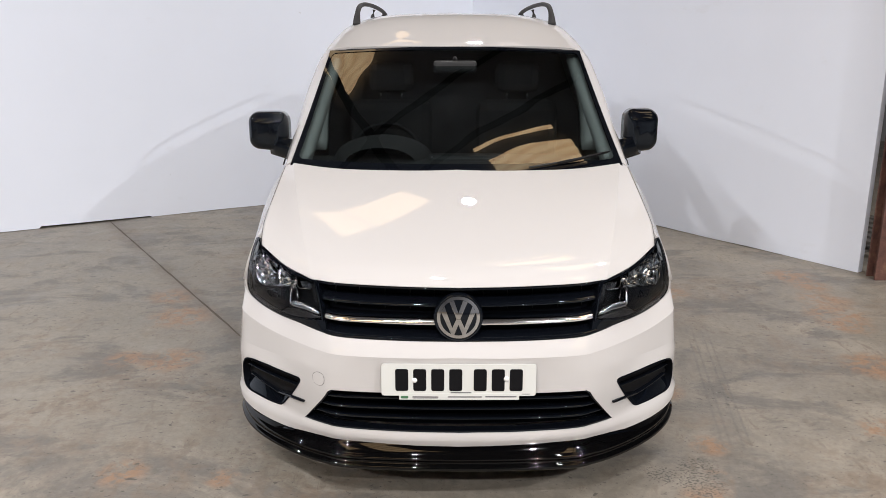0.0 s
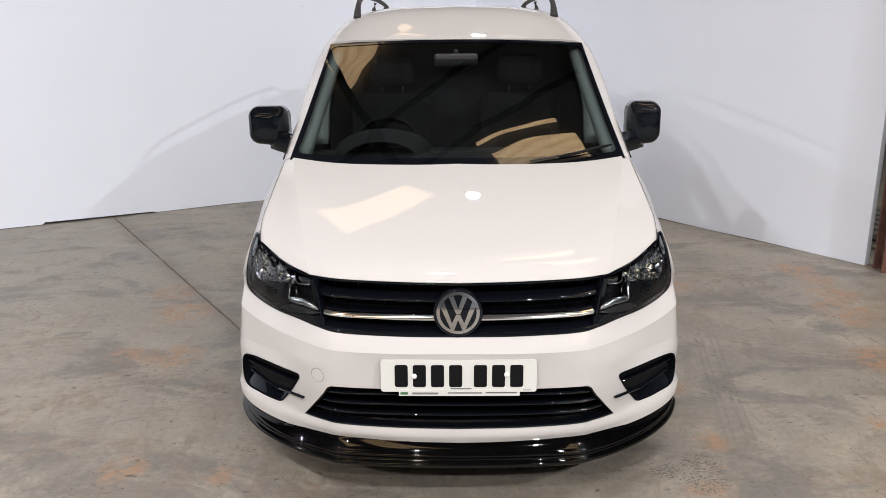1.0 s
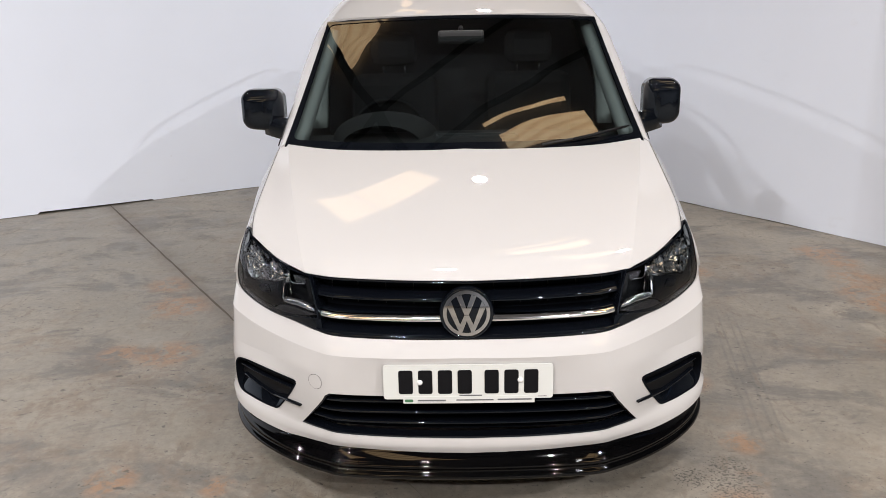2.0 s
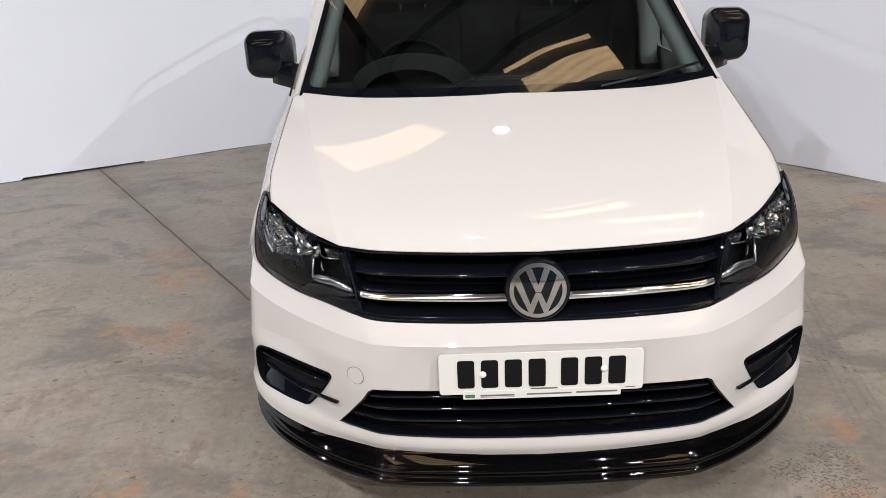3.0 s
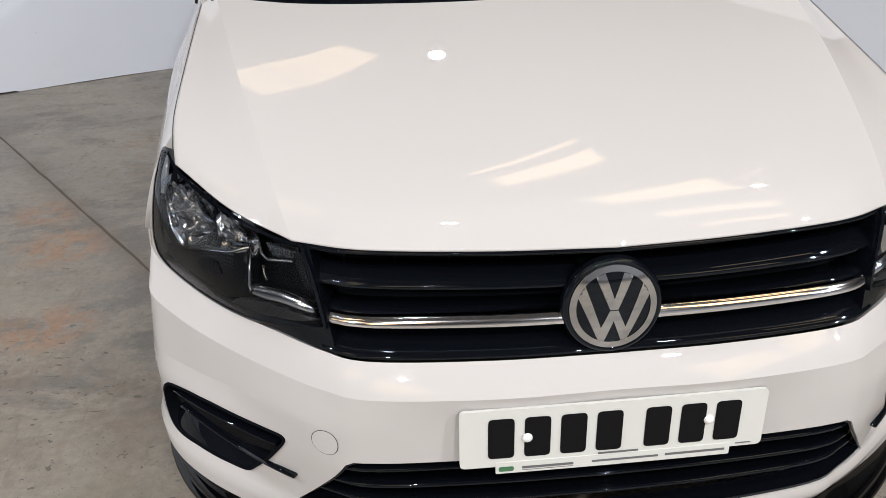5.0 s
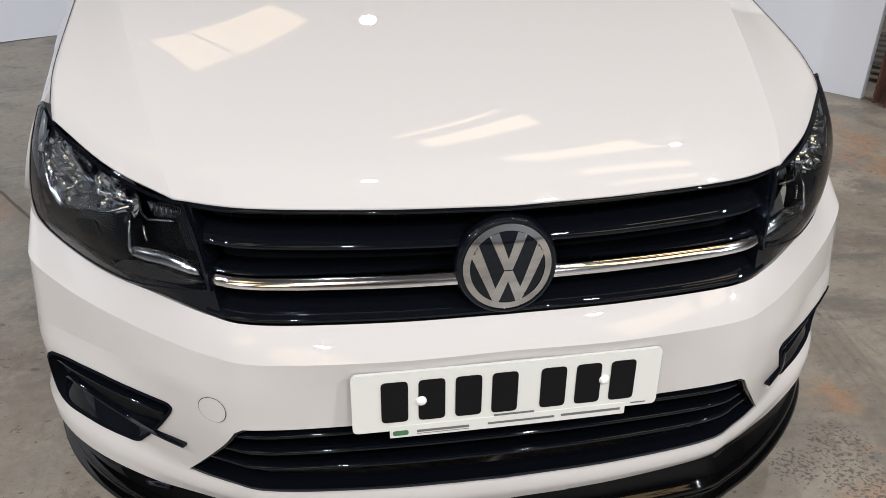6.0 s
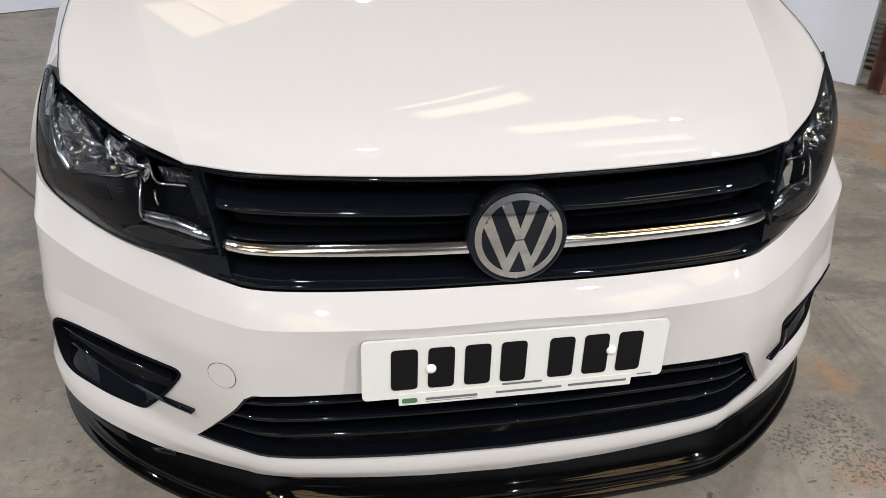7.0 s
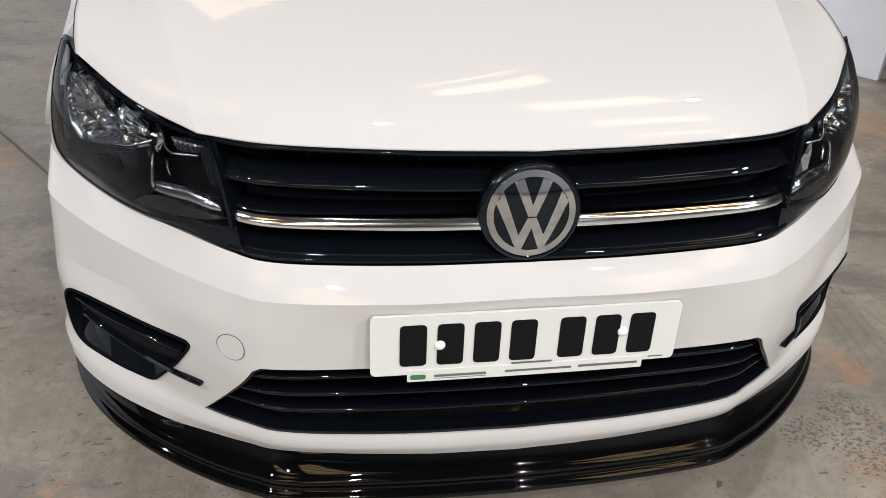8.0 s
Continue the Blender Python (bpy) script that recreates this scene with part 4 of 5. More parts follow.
# The fin of each vent: plan coordinate, height, depth behind the bumper's skin.
FIN = ((0.547, 0.600, 0.635, 0.668, 0.722, 0.790), (0.3765, 0.374, 0.366, 0.357, 0.368, 0.382), (-0.012, -0.009, -0.002, 0.006, 0.009, 0.010))
for s in (-1, 1):
    shape = rounded(FOG_VENT, 0.018)
    if s < 0:
        shape = mirrored(shape)
    fin_height = lambda x: float(np.interp(abs(x), *FIN[:2])) - 0.003

    def channel(x, z):
        t = min(1.0, max(0.0, (0.455 - z) / (0.455 - fin_height(x))))
        behind = min(1.0, max(0.0, (fin_height(x) - z) / 0.008))
        return nose_inside(x, z, 0.014 + 0.016 * math.sin(math.pi * min(1.0, t * 0.9)) + 0.03 * behind)

    def lower_face(x, z):
        t = min(1.0, max(0.0, (z - 0.312) / (fin_height(x) - 0.312)))
        return nose_inside(x, z, 0.001 + 0.038 * t ** 1.15)

    vent = part("fog_vent", panel(inset(shape, -0.003), [inset(shape, 0.002)], lambda x, z: nose_inside(x, z, -0.0026), 0.008, 0.03), MESH_BLACK, van, "smooth gloss black blanked vent in the bumper corner")
    part("channel", panel(inset(shape, 0.001), [], channel, 0.009, 0.0), SATIN_BLACK, vent, "deep black hollow")
    low = [p for p in densify(inset(shape, 0.002), 0.006) if p[1] < fin_height(p[0]) - 0.002]
    k = max(range(len(low)), key=lambda i: math.dist(low[i], low[i - 1]))
    low = low[k:] + low[:k]
    x0, x1 = low[-1][0], low[0][0]
    low += [(x, fin_height(x)) for x in np.linspace(x0, x1, 24)]
    part("lower_face", panel(low, [], lower_face, 0.009, 0.004), GLOSS_BLACK, vent, "curved gloss black lower face")
    rows = []
    for x in np.linspace(0.588, 0.806, 27):
        z = 0.424 + 0.003 * min(1.0, (x - 0.588) / 0.12)
        rows.append([nose_inside(s * x, z, 0.0) + (nose_inside(s * x, z, d) - nose_inside(s * x, z, 0.0)) + Vector((0, 0, h)) for d, h in ((0.034, 0.004), (0.010, 0.0022), (0.0065, 0.001), (0.006, -0.0008), (0.009, -0.003), (0.034, -0.012))])
    part("ridge", loft(rows, True, True), GLOSS_BLACK, vent, "thin gloss black ridge")
    rows = []
    for x in np.linspace(0.547, 0.802, 45):
        z, d = np.interp(x, *FIN[:2]), np.interp(x, FIN[0], FIN[2])
        h = 0.0026 + 0.0022 * min(1.0, (x - 0.540) / 0.03)
        rows.append([nose_inside(s * x, z, d + e) + Vector((0, 0, k * h)) for e, k in ((0.032, 1.2), (0.004, 1.0), (0.0008, 0.5), (0.0, -0.1), (0.002, -0.8), (0.032, -1.0))])
    part("winglet", loft(rows, True, True), GLOSS_BLACK, vent, "black fin running out over the bumper")

# Splitter under the bumper, in three lengths.
splitter = part("splitter", bmesh.new(), SPLIT_BLACK, van, "gloss black splitter under the bumper")
SPLIT_PROFILE = [(0.10, -0.012), (0.012, -0.012), (0.004, -0.010), (0.0005, -0.005), (0.0, 0.001), (0.003, 0.006), (0.010, 0.009), (0.0135, 0.012), (0.0145, 0.017), (0.0125, 0.022), (0.0095, 0.026), (0.009, 0.030), (0.011, 0.034), (0.017, 0.038), (0.024, 0.043)]


def splitter_piece(x0, x1):
    """A lip with two ridges, whose upper face runs back under the bumper's lower edge."""
    rows = []
    for x in np.linspace(x0, x1, max(12, int(abs(x1 - x0) / 0.02))):
        s = 1 if x >= 0 else -1
        c, under = along(SPLIT_LINE, abs(x)), along(LIP, abs(x))
        e = 0.035
        d = (along(SPLIT_LINE, abs(x) + e) - along(SPLIT_LINE, max(abs(x) - e, 0)))[:2]
        d = d / np.linalg.norm(d)
        out = Vector((d[1] * s, -d[0], 0))
        row = [Vector((c[0] * s, c[1], c[2] + z)) - out * y for y, z in SPLIT_PROFILE]
        back = Vector((under[0] * s, under[1], under[2] - 0.012)) - out * 0.024
        row += [row[-1].lerp(back, 0.5) + Vector((0, 0, 0.003)), back, back + Vector((0, 0.05, 0.004))]
        rows.append(row)
    return loft(rows, True, True)


part("blade", splitter_piece(-0.93, 0.93), SPLIT_BLACK, splitter)
clip = [(-0.648, 0.174, 0.229), (-0.636, 0.163, 0.233), (-0.612, 0.146, 0.239), (-0.600, 0.137, 0.240)]
part("clip", tube(clip, [0.003, 0.0052, 0.0052, 0.003], 10), GLOSS_BLACK, splitter, "small gloss black clip")

# ---------------------------------------------------------------- van: headlights
LAMP_SHAPE = [(0.499, 0.985), (0.483, 0.753), (0.473, 0.519), (0.464, 0.225), (0.532, 0.119), (0.573, 0.046), (0.607, 0.006), (0.66, 0.006), (0.74, 0.006), (0.778, 0.012), (0.800, 0.06), (0.808, 0.17), (0.810, 0.37), (0.812, 0.556), (0.822, 0.75), (0.824, 0.99), (0.795, 0.99), (0.755, 0.99), (0.66, 0.988), (0.56, 0.988)]


def faceted_chrome():
    m = mat("faceted_chrome", (0.58, 0.60, 0.63), 0.08, 1.0)
    t, b, add = nodes(m)
    p = coords(t, add, (1, 1, 0.16))
    v = add("TexVoronoi", Scale=38.0)
    t.links.new(p, v.inputs["Vector"])
    t.links.new(bump(t, add, v.outputs["Distance"], 0.8, 0.012), b.inputs["Normal"])
    return m


def weave_material():
    """Fine rows of short raised dashes."""
    m = mat("woven_black", (0.02, 0.02, 0.021), 0.38)
    t, b, add = nodes(m)
    p = coords(t, add, (1, 1, 1), 0.0)
    rows, dashes = add("TexWave", Scale=92.0), add("TexWave", Scale=150.0)
    rows.bands_direction, dashes.bands_direction = "Z", "X"
    for w in (rows, dashes):
        t.links.new(p, w.inputs["Vector"])
    both = maths(t, "MULTIPLY", rows.outputs["Fac"], maths(t, "ADD", maths(t, "MULTIPLY", dashes.outputs["Fac"], 0.6), 0.4))
    t.links.new(mix(t, add, both, (0.004, 0.004, 0.005), (0.045, 0.043, 0.045)), b.inputs["Base Color"])
    t.links.new(bump(t, add, both, 0.5, 0.001), b.inputs["Normal"])
    return m


FACETS = faceted_chrome()
WEAVE = weave_material()
SMOKE = mat("smoked_plastic", (0.0035, 0.004, 0.005), 0.38)
SMOKE.node_tree.nodes["Principled BSDF"].inputs["IOR"].default_value = 1.22
GUIDE = mat("light_guide", (0.62, 0.64, 0.67), 0.13, 1.0)
DIM_CHROME = mat("dim_chrome", (0.32, 0.33, 0.35), 0.18, 1.0)
LENS_GREY = mat("frosted_lens", (0.16, 0.165, 0.17), 0.3, 0.0, 0.5, 0.05)


def mouth_normal(x, w):
    e = 0.004
    x, w = max(-0.795, min(0.795, x)), max(0.08, min(0.92, w))
    a = mouth(x + e, w) - mouth(x - e, w)
    b = mouth(x, min(w + 0.03, 1.0)) - mouth(x, max(w - 0.03, 0.0))
    n = a.cross(b).normalized()
    return n if n.y < 0 else -n


def recess(x, w, d):
    """A place d metres behind the lamp's outer surface."""
    return mouth(x, w) - mouth_normal(x, w) * d * max(0.12, min(1.0, (0.86 - abs(x)) / 0.10))


def frame_at(x, w, d):
    """A pose there whose z axis looks out of the lamp and whose y axis points up."""
    z = (mouth_normal(x, w) + Vector((0, -0.7, 0))).normalized()
    right = Vector((0, 0, 1)).cross(z).normalized()
    up = z.cross(right)
    m = Matrix((right, up, z)).transposed().to_4x4()
    return Matrix.Translation(recess(x, w, d)) @ m


REFLECTOR = [(0.772, 0.84), (0.777, 0.68), (0.763, 0.57), (0.754, 0.475), (0.735, 0.41), (0.722, 0.41), (0.684, 0.51), (0.624, 0.66), (0.594, 0.80), (0.604, 0.915), (0.63, 0.935), (0.69, 0.94), (0.735, 0.94)]
BOWLS = ((0.70, 0.70, 0.050), (0.625, 0.81, 0.028), (0.752, 0.74, 0.026))
for s in (-1, 1):
    shape = rounded(wscaled(LAMP_SHAPE), 0.008, 3)
    shape = shape if s > 0 else mirrored(shape)
    at = lambda x, w, d=0.0: recess(s * x, w, d)
    deep = lambda d: (lambda u, v: recess(u, v / W_SCALE, d))
    flip = lambda pts: [(s * x, w * W_SCALE) for x, w in (pts if s > 0 else pts[::-1])]
    inner = inset(shape, 0.0052)
    unit = part("headlight", panel(shape, [], deep(0.075), 0.025, 0.0), SMOKE, van, "headlight with dark housing, chrome reflectors and clear lens")
    part("lens", panel(shape, [], deep(0.0), 0.016, 0.0), LENS_GLASS, unit, "clear outer lens").visible_shadow = False
    part("lens_border", panel(shape, [inner], deep(-0.0016), 0.016, 0.03), GLOSS_BLACK, unit, "black lens edge")
    shroud = flip([(0.655, 0.05), (0.70, 0.03), (0.765, 0.03), (0.788, 0.09), (0.792, 0.32), (0.788, 0.60), (0.770, 0.55), (0.760, 0.44), (0.736, 0.38), (0.721, 0.38), (0.684, 0.475), (0.624, 0.625), (0.596, 0.74), (0.594, 0.5), (0.597, 0.27), (0.62, 0.15)])
    part("shroud", panel(shroud, [], deep(0.02), 0.016, 0.03), SMOKE, unit, "smoked black shroud")
    band = flip([(0.480, 0.275), (0.54, 0.14), (0.60, 0.03), (0.652, 0.02), (0.625, 0.13), (0.59, 0.225), (0.565, 0.265)])
    part("woven_band", panel(band, [], deep(0.014), 0.016, 0.008), WEAVE, unit, "black woven-textured band")

    def bowl(u, v):
        x, w = abs(u), v / W_SCALE
        d = 0.016
        for bx, bw, br in BOWLS:
            r2 = ((x - bx) / br) ** 2 + ((w - bw) * W_SCALE / (br * 0.8)) ** 2
            d = max(d, 0.016 + 0.045 * max(0.0, 1 - r2))
        return recess(u, w, d)

    part("reflector", panel(flip(REFLECTOR), [], bowl, 0.006, 0.02), FACETS, unit, "faceted chrome reflectors")
    for bx, bw, br in BOWLS[:1]:
        part("bulb", turned([(0.006, 0.0), (0.008, 0.012), (0.009, 0.03), (0.007, 0.038), (0.002, 0.041)], frame_at(s * bx, bw, 0.058), 16), DIM_CHROME, unit, "silver bulb cap")
    lip = [at(x, w, 0.012) for x, w in ((0.779, 0.67), (0.763, 0.56), (0.754, 0.465), (0.735, 0.398), (0.722, 0.396), (0.684, 0.498), (0.624, 0.650), (0.589, 0.80))]
    part("reflector_lip", tube(lip, [0.0016, 0.0018, 0.0022, 0.0026, 0.0028, 0.0028, 0.003, 0.003], 8), CHROME, unit, "thin chrome lip")
    ledge = [(0.754, 0.475), (0.735, 0.408), (0.722, 0.406), (0.684, 0.508), (0.624, 0.66)]
    ledge = [spline(ledge, k / 4) for k in range(17)]
    part("reflector_ledge", loft([[at(x, w, d) + Vector((0, 0, h)) for x, w in ledge] for d, h in ((0.011, -0.004), (0.010, 0.001), (0.022, 0.006), (0.05, 0.012))]), GUIDE, unit, "bright ledge under the reflectors")
    up = [at(x, w, 0.014) for x, w in ((0.589, 0.80), (0.587, 0.598), (0.590, 0.40), (0.588, 0.33))]
    part("light_guide", tube(up, [0.0022, 0.003, 0.0042, 0.005], 8), GUIDE, unit, "upright chrome edge")
    rows = []
    for x, w, h in ((0.594, 0.36, 0.4), (0.588, 0.325, 0.7), (0.568, 0.325, 0.85), (0.54, 0.352, 0.9), (0.515, 0.345, 0.9), (0.486, 0.335, 0.75)):
        n = mouth_normal(s * x, w)
        p = at(x, w, 0.012)
        rows.append([p - n * d + Vector((0, 0, z * h)) for d, z in ((0.016, 0.019), (0.010, 0.017), (0.003, 0.009), (0.0, 0.0), (0.001, -0.008), (0.010, -0.010))])
    part("daytime_light", loft(rows, True, True), GUIDE, unit, "broad chrome daytime light strip")
    ind = flip([(0.520, 0.93), (0.519, 0.83), (0.560, 0.79), (0.576, 0.90), (0.55, 0.94)])
    part("indicator", panel(ind, [], deep(0.03), 0.01, 0.015), DIM_CHROME, unit, "ribbed grey indicator reflector")
    for k in range(6):
        x = 0.526 + 0.008 * k
        part("rib", tube([at(x, 0.925, 0.027), at(x - 0.002, 0.845 - 0.004 * k, 0.027)], 0.0016, 5), DIM_CHROME, unit)
    edge = [at(x, w, 0.012) for x, w in ((0.590, 0.95), (0.578, 0.905), (0.568, 0.785), (0.558, 0.75), (0.519, 0.80))]
    part("indicator_edge", tube(edge, 0.0022, 6), DIM_CHROME, unit, "silver edge")
    inner_band = [(0.518, 0.88), (0.507, 0.72), (0.497, 0.56), (0.486, 0.57), (0.495, 0.74), (0.504, 0.90)]
    part("inner_edge", panel(flip(inner_band), [], deep(0.010), 0.01, 0.006), SMOKE, unit, "grey inner edge")
    part("glint_strip", tube([at(x, w, 0.012) for x, w in ((0.564, 0.683), (0.562, 0.61), (0.558, 0.541))], 0.0025, 6), CHROME, unit, "small chrome strip")
    chip = [[at(x, w + dw, 0.008) for x, w in ((0.790, 0.71), (0.780, 0.79), (0.770, 0.87))] for dw in (-0.035, 0.035)]
    part("marker", loft(chip), DIM_CHROME, unit, "small chrome marker")
    edge = flip([(0.775, 0.0), (0.868, 0.0), (0.868, 1.0), (0.828, 1.0), (0.826, 0.75), (0.816, 0.556), (0.814, 0.37), (0.812, 0.17), (0.803, 0.055), (0.782, 0.008)])
    tip = flip([(0.796, 0.62), (0.806, 0.60), (0.815, 0.75), (0.818, 0.95), (0.806, 0.95), (0.798, 0.80)])
    part("lens_tip", panel(tip, [], deep(0.022), 0.01, 0.004), LENS_GREY, unit, "pale grey frosted lens tip")
    # A blacker panel just proud of the shroud gives a recess's darkness by colour.
    window = flip([(0.703, 0.35), (0.655, 0.49), (0.645, 0.35), (0.692, 0.24)])
    part("shroud_patch", panel(rounded(window, 0.006), [], deep(0.015), 0.01, 0.004), GLOSS_BLACK, unit, "darker patch in front of the shroud, drawn for a recess")
    part("wing_edge", panel(edge, [], deep(0.001), 0.02, 0.004), PAINT, van, "white wing edge beside the lamp")

# ---------------------------------------------------------------- van: mirrors, rails, wipers


def rounded_ring(cx, cz, w, h, r, y, n=6, skew=0.0):
    pts = []
    for (sx, sz), a0 in (((1, 1), 0), ((-1, 1), 90), ((-1, -1), 180), ((1, -1), 270)):
        for k in range(n + 1):
            a = radians(a0 + 90 * k / n)
            x, z = sx * (w / 2 - r) + r * math.cos(a), sz * (h / 2 - r) + r * math.sin(a)
            pts.append(Vector((cx + x, y, cz + z + skew * x * (0.5 - z / h))))
    return pts


for s in (-1, 1):
    cx, wide, cz, tall = (0.952, 0.195, 1.187, 0.195) if s < 0 else (0.942, 0.163, 1.192, 0.215)
    rows = [rounded_ring(s * (cx - 0.002 * k), cz, wide * f, tall * f, 0.05 * f, y, skew=s * 0.10) for k, (y, f) in enumerate(((1.435, 0.35), (1.44, 0.62), (1.452, 0.82), (1.475, 0.94), (1.51, 1.0), (1.57, 1.0)))]
    mirror = part("door_mirror", loft(rows, True, True), GLOSS_BLACK, van, "rounded gloss black door mirror")
    part("mirror_glass", loft([rounded_ring(s * (cx - 0.012), cz, wide - 0.03, tall - 0.025, 0.04, y, skew=s * 0.10) for y in (1.571, 1.574)], True, True), CHROME, mirror, "mirror glass")
    arm = [[Vector((s * x, y, z + h)) + Vector((0, d, 0)) for d, h in ((-0.035, 0.0), (-0.025, t), (0.03, t), (0.04, 0.0), (0.03, -t), (-0.025, -t))] for x, y, z, t in ((0.79, 1.42, 1.095, 0.05), (0.845, 1.45, 1.108, 0.052), (0.90, 1.475, 1.118, 0.05), (0.935, 1.50, 1.12, 0.045))]
    part("arm", loft(arm, True, True), GLOSS_BLACK, mirror, "black mirror arm")
    part("base_cover", panel(rounded([(1.33, 0.755), (1.52, 0.755), (1.47, 0.80), (1.36, 0.80)], 0.02), [], lambda y, v: Vector((s * (shell_at(y, v / STEP_Q)[0] + 0.006), y, shell_at(y, v / STEP_Q)[1])), 0.03, 0.006, (-s, 0, 0)), SATIN_BLACK, mirror, "black mirror base")

    line = [(0.590, 2.43, 1.73), (0.588, 2.46, 1.785), (0.584, 2.52, 1.828), (0.578, 2.62, 1.852), (0.566, 2.85, 1.868), (0.552, 3.3, 1.874), (0.535, 3.75, 1.863), (0.525, 3.95, 1.83), (0.52, 4.05, 1.76)]
    curve = [spline(line, k / 6) for k in range(49)]
    rows = []
    for k, p in enumerate(curve):
        d = Vector(curve[min(k + 1, 48)] - curve[max(k - 1, 0)]).normalized()
        n = d.cross(Vector((1, 0, 0))).normalized()
        wide = 0.016 + 0.008 * max(0, 1 - k / 8)
        rows.append([Vector((s * p[0], p[1], p[2])) + Vector((wide * math.cos(a), 0, 0)) + n * 0.013 * math.sin(a) for a in np.linspace(0, 2 * math.pi, 12, endpoint=False)])
    rail = part("roof_rail", loft(rows, True, True), DARK_TRIM, van, "satin black roof rail")
    for y in (3.2, 3.85):
        part("foot", tube([(s * 0.565, y - 0.04, 1.75), (s * 0.562, y, 1.81), (s * (0.572 if y < 3 else 0.553 if y < 3.5 else 0.531), y + 0.01, 1.85)], [0.024, 0.013, 0.011], 8), DARK_TRIM, rail, "black foot")

wiper = part("wiper", tube([scr(0.655, 0.040, 0.026), scr(0.60, 0.030, 0.028), scr(0.50, 0.012, 0.026), scr(0.42, 0.000, 0.024)], [0.004, 0.0055, 0.0075, 0.007], 8), SATIN_BLACK, van, "black wiper arm at rest")
part("blade", tube([scr(0.645, 0.046, 0.012), scr(0.5, 0.022, 0.012), scr(0.30, -0.005, 0.012)], 0.0045, 6), RUBBER, wiper, "rubber blade")

# ---------------------------------------------------------------- van: cabin and wheels
DIM_TRIM = mat("dim_trim", (0.011, 0.012, 0.013), 0.6)
CLOTH = mat("seat_cloth", (0.006, 0.006, 0.007), 0.9)
DASH = mat("dashboard", (0.0045, 0.0052, 0.0058), 0.75)
dash = part("dashboard", loft([[Vector((x, y, z - 0.03 * abs(x) ** 2)) for y, z in ((0.98, 0.95), (1.06, 1.045), (1.2, 1.075), (1.42, 1.085), (1.5, 1.06), (1.52, 0.8), (1.1, 0.7))] for x in np.linspace(-0.72, 0.72, 25)], True, True), DASH, van, "black moulded dashboard")
part("binnacle", loft([[Vector((-0.36 + 0.25 * r * math.cos(a), y, 1.05 + 0.125 * r * math.sin(a))) for a in np.linspace(0, math.pi, 17)] for y, r in ((1.22, 0.7), (1.3, 0.92), (1.46, 1.0), (1.5, 0.95))], False, False), DASH, dash, "hooded instrument binnacle")
SLOT = mat("vent_slot", (0.03, 0.032, 0.034), 0.5)
for x0, x1, y0, y1 in ((-0.12, 0.24, 1.22, 1.228), (-0.12, 0.24, 1.30, 1.308), (-0.12, -0.112, 1.228, 1.30), (0.232, 0.24, 1.228, 1.30)):
    part("vent_edge", box(x0, x1, y0, y1, 1.068, 1.088, 0.002), SLOT, dash)
wheel_m = pose(-0.36, 1.6, 1.05, 62)
part("steering_wheel", turned([(0.178, -0.012), (0.187, -0.009), (0.19, 0), (0.187, 0.009), (0.178, 0.012), (0.17, 0.008), (0.167, 0), (0.17, -0.008), (0.178, -0.012)], wheel_m, 48), SATIN_BLACK, van, "black steering wheel")
for x in (-0.37, 0.37):
    seat = part("seat", box(x - 0.24, x + 0.24, 1.75, 2.2, 0.55, 0.75, 0.05), CLOTH, van, "dark cloth seat")
    part("backrest", box(x - 0.24, x + 0.24, 2.14, 2.28, 0.7, 1.30, 0.06), CLOTH, seat)
    part("headrest", box(x - 0.13, x + 0.13, 2.16, 2.27, 1.34, 1.52, 0.05), CLOTH, seat)
    for k in (-0.06, 0.06):
        part("post", tube([(x + k, 2.215, 1.27), (x + k, 2.215, 1.38)], 0.006, 8), CHROME, seat, "chrome headrest post")
part("bulkhead", panel([(-0.8, 0.4), (0.8, 0.4), (0.78, 1.2), (0.60, 1.66), (-0.60, 1.66), (-0.78, 1.2)], [], lambda x, z: Vector((x, 2.45, z)), 0.1, 0.01), DARK_TRIM, van, "dark load bulkhead")
part("cab_floor", box(-0.8, 0.8, 1.0, 2.4, 0.38, 0.42), DARK_TRIM, van)
part("headlining", panel([(2.09, 1.26), (2.44, 1.26), (2.44, 1.74), (2.09, 1.74)], [], lambda y, v: roof_place(y, v) - Vector((0, 0, 0.03)), 0.08, 0.01, (0, 0, 1)), GREY_TRIM, van, "pale grey headlining")
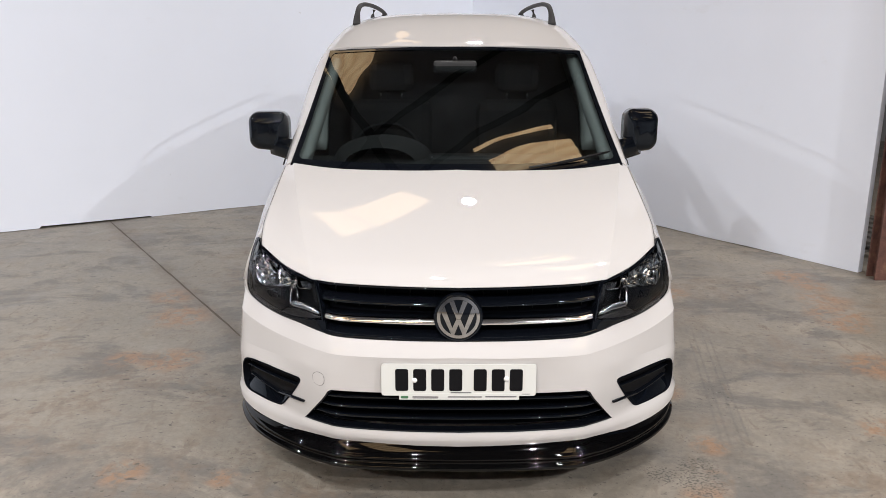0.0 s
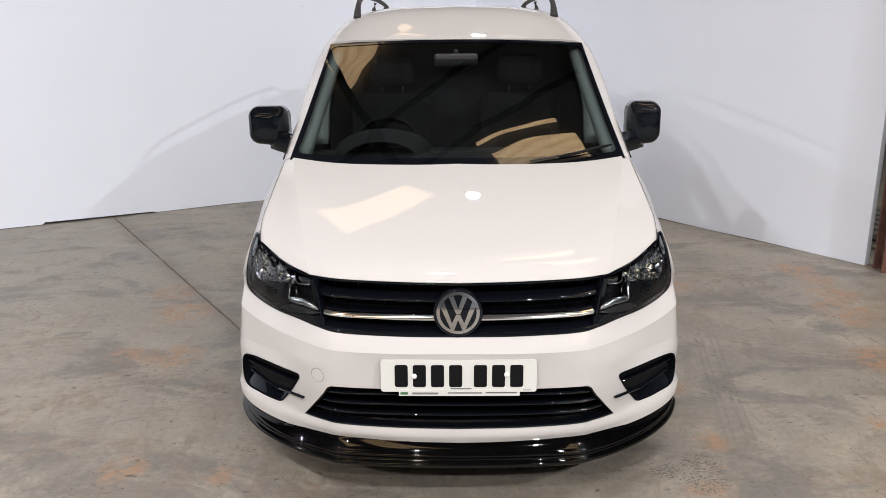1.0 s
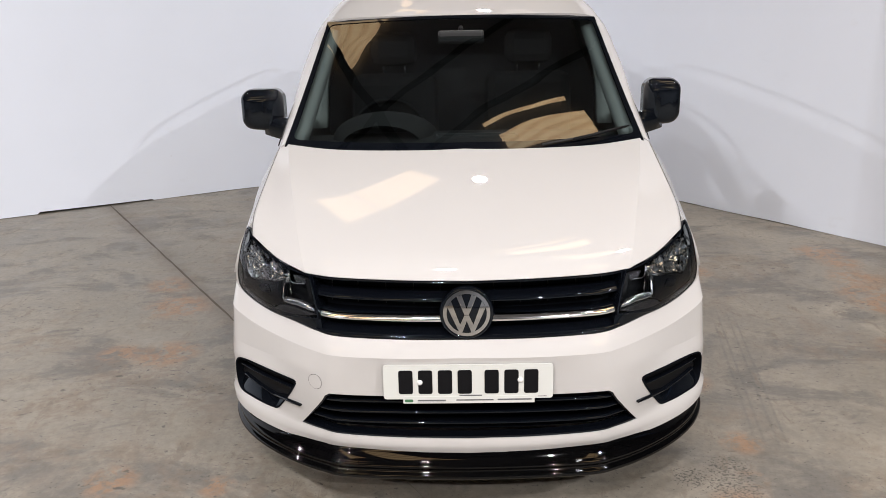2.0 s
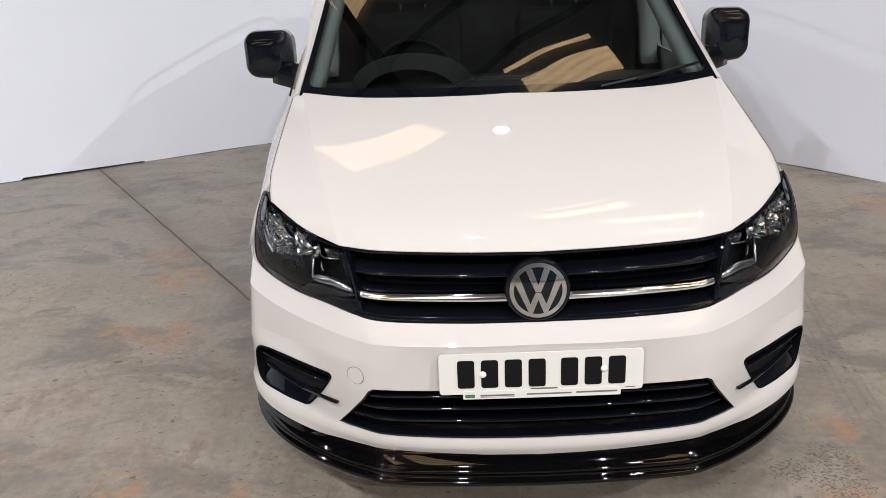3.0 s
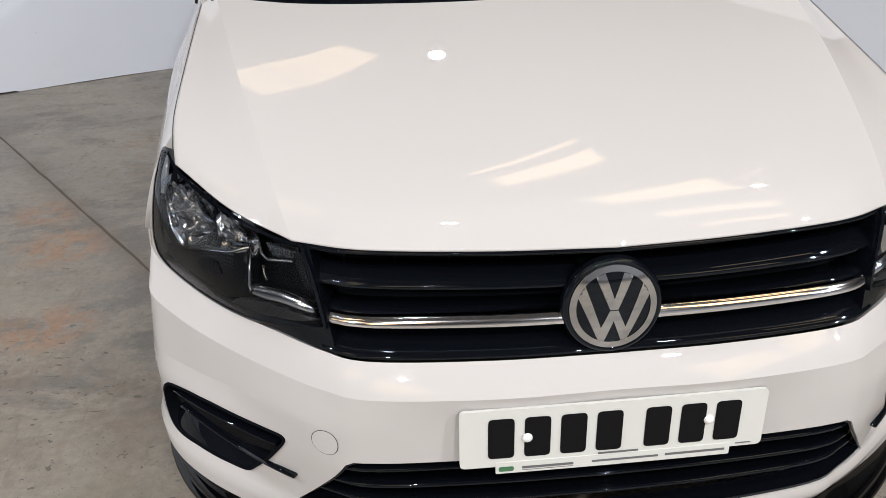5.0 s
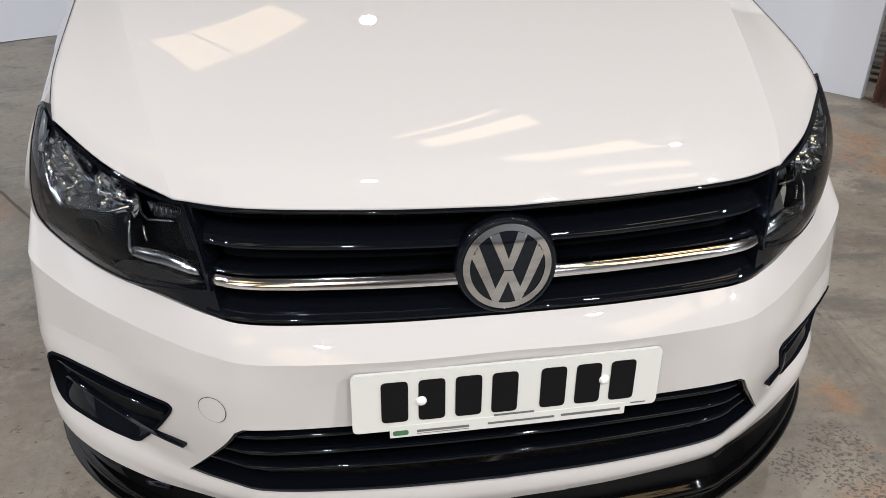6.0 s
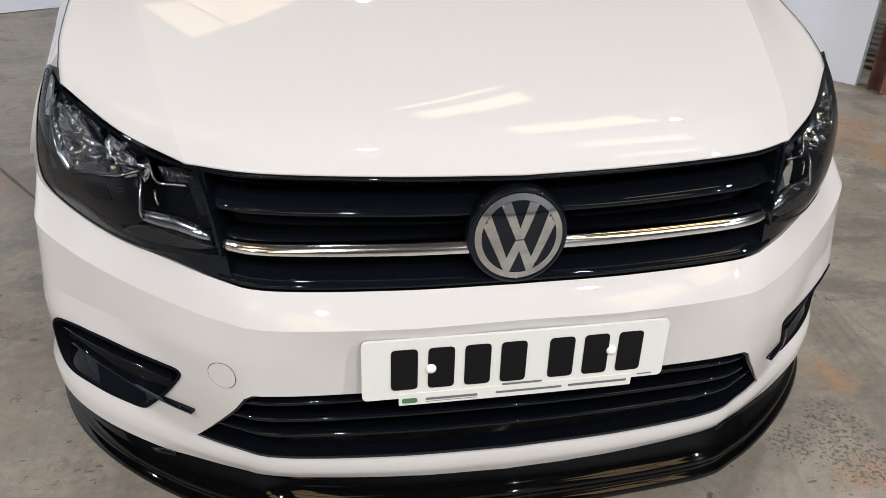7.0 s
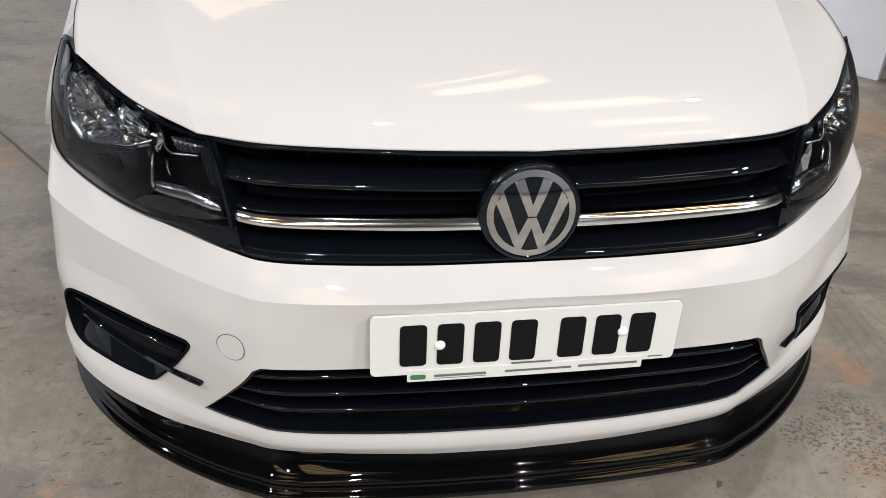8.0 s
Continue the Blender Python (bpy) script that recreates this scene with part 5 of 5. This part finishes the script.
for s in (-1, 1):
    rows = [[screen_at(s * 3.86, b) + Vector((s * a, d, z)) for a, d, z in ((0.015, 0.02, -0.02), (-0.022, 0.03, -0.03), (-0.038, 0.10, -0.04), (0.0, 0.14, -0.03))] for b in np.linspace(0.06, 0.98, 15)]
    part("pillar_trim", loft(rows, True, True), GREY_TRIM, van, "pale grey pillar trim")
    rows = [[Vector((s * (shell_at(y, q)[0] - 0.03), y, shell_at(y, q)[1])) + Vector((-s * a, d, 0)) for a, d in ((0, 0), (0.03, 0.0), (0.03, 0.05), (0, 0.05))] for y, q in ((1.51, 5.3), (1.69, 6.0), (1.92, 6.7), (2.10, 7.2))]
    part("door_frame_trim", loft(rows, True, True), GREY_TRIM, van, "pale grey window frame")
    rows = [[Vector((s * (shell_at(2.2, q)[0] - 0.03), 2.2, shell_at(2.2, q)[1])) + Vector((-s * a, d, 0)) for a, d in ((0, 0), (0.075, 0.0), (0.075, 0.08), (0, 0.08))] for q in np.linspace(4.8, 7.8, 9)]
    part("door_pillar_trim", loft(rows, True, True), GREY_TRIM, van, "pale grey door pillar trim")
rear_mirror = part("cabin_mirror", box(-0.115, 0.115, 1.80, 1.83, 1.462, 1.528, 0.014), DIM_TRIM, van, "black interior mirror")
part("stem", tube([(0, 1.815, 1.52), (0, 1.88, 1.54)], 0.012, 8), SATIN_BLACK, rear_mirror)

TYRE = [(0.20, -0.1), (0.27, -0.102), (0.305, -0.095), (0.315, -0.08), (0.316, 0.08), (0.305, 0.095), (0.27, 0.102), (0.20, 0.1)]
RIM = mat("alloy", (0.35, 0.35, 0.36), 0.3, 1.0)
for x, y in ((-0.77, 0.885), (0.77, 0.885), (-0.77, 3.565), (0.77, 3.565)):
    s = 1 if x > 0 else -1
    wheel = part("wheel", turned(TYRE, Matrix.Translation((x, y, 0.316)) @ Matrix.Rotation(radians(90), 4, "Y"), 48), RUBBER, van, "black road tyre on an alloy rim")
    m = Matrix.Translation((x, y, 0.316)) @ Matrix.Rotation(radians(90 * s), 4, "Y")
    part("rim", turned([(0.03, 0.06), (0.05, 0.075), (0.17, 0.06), (0.2, 0.085), (0.205, 0.09), (0.205, -0.05), (0.03, -0.05)], m, 40), RIM, wheel, "grey alloy rim")
    part("arch_liner", loft([[Vector((s * (0.86 if k == 0 else 0.6), y + 0.355 * math.cos(a), 0.31 + 0.355 * math.sin(a))) for a in np.linspace(-0.3, math.pi + 0.3, 25)] for k in (0, 1)]), DARK_TRIM, van, "black wheel arch liner")
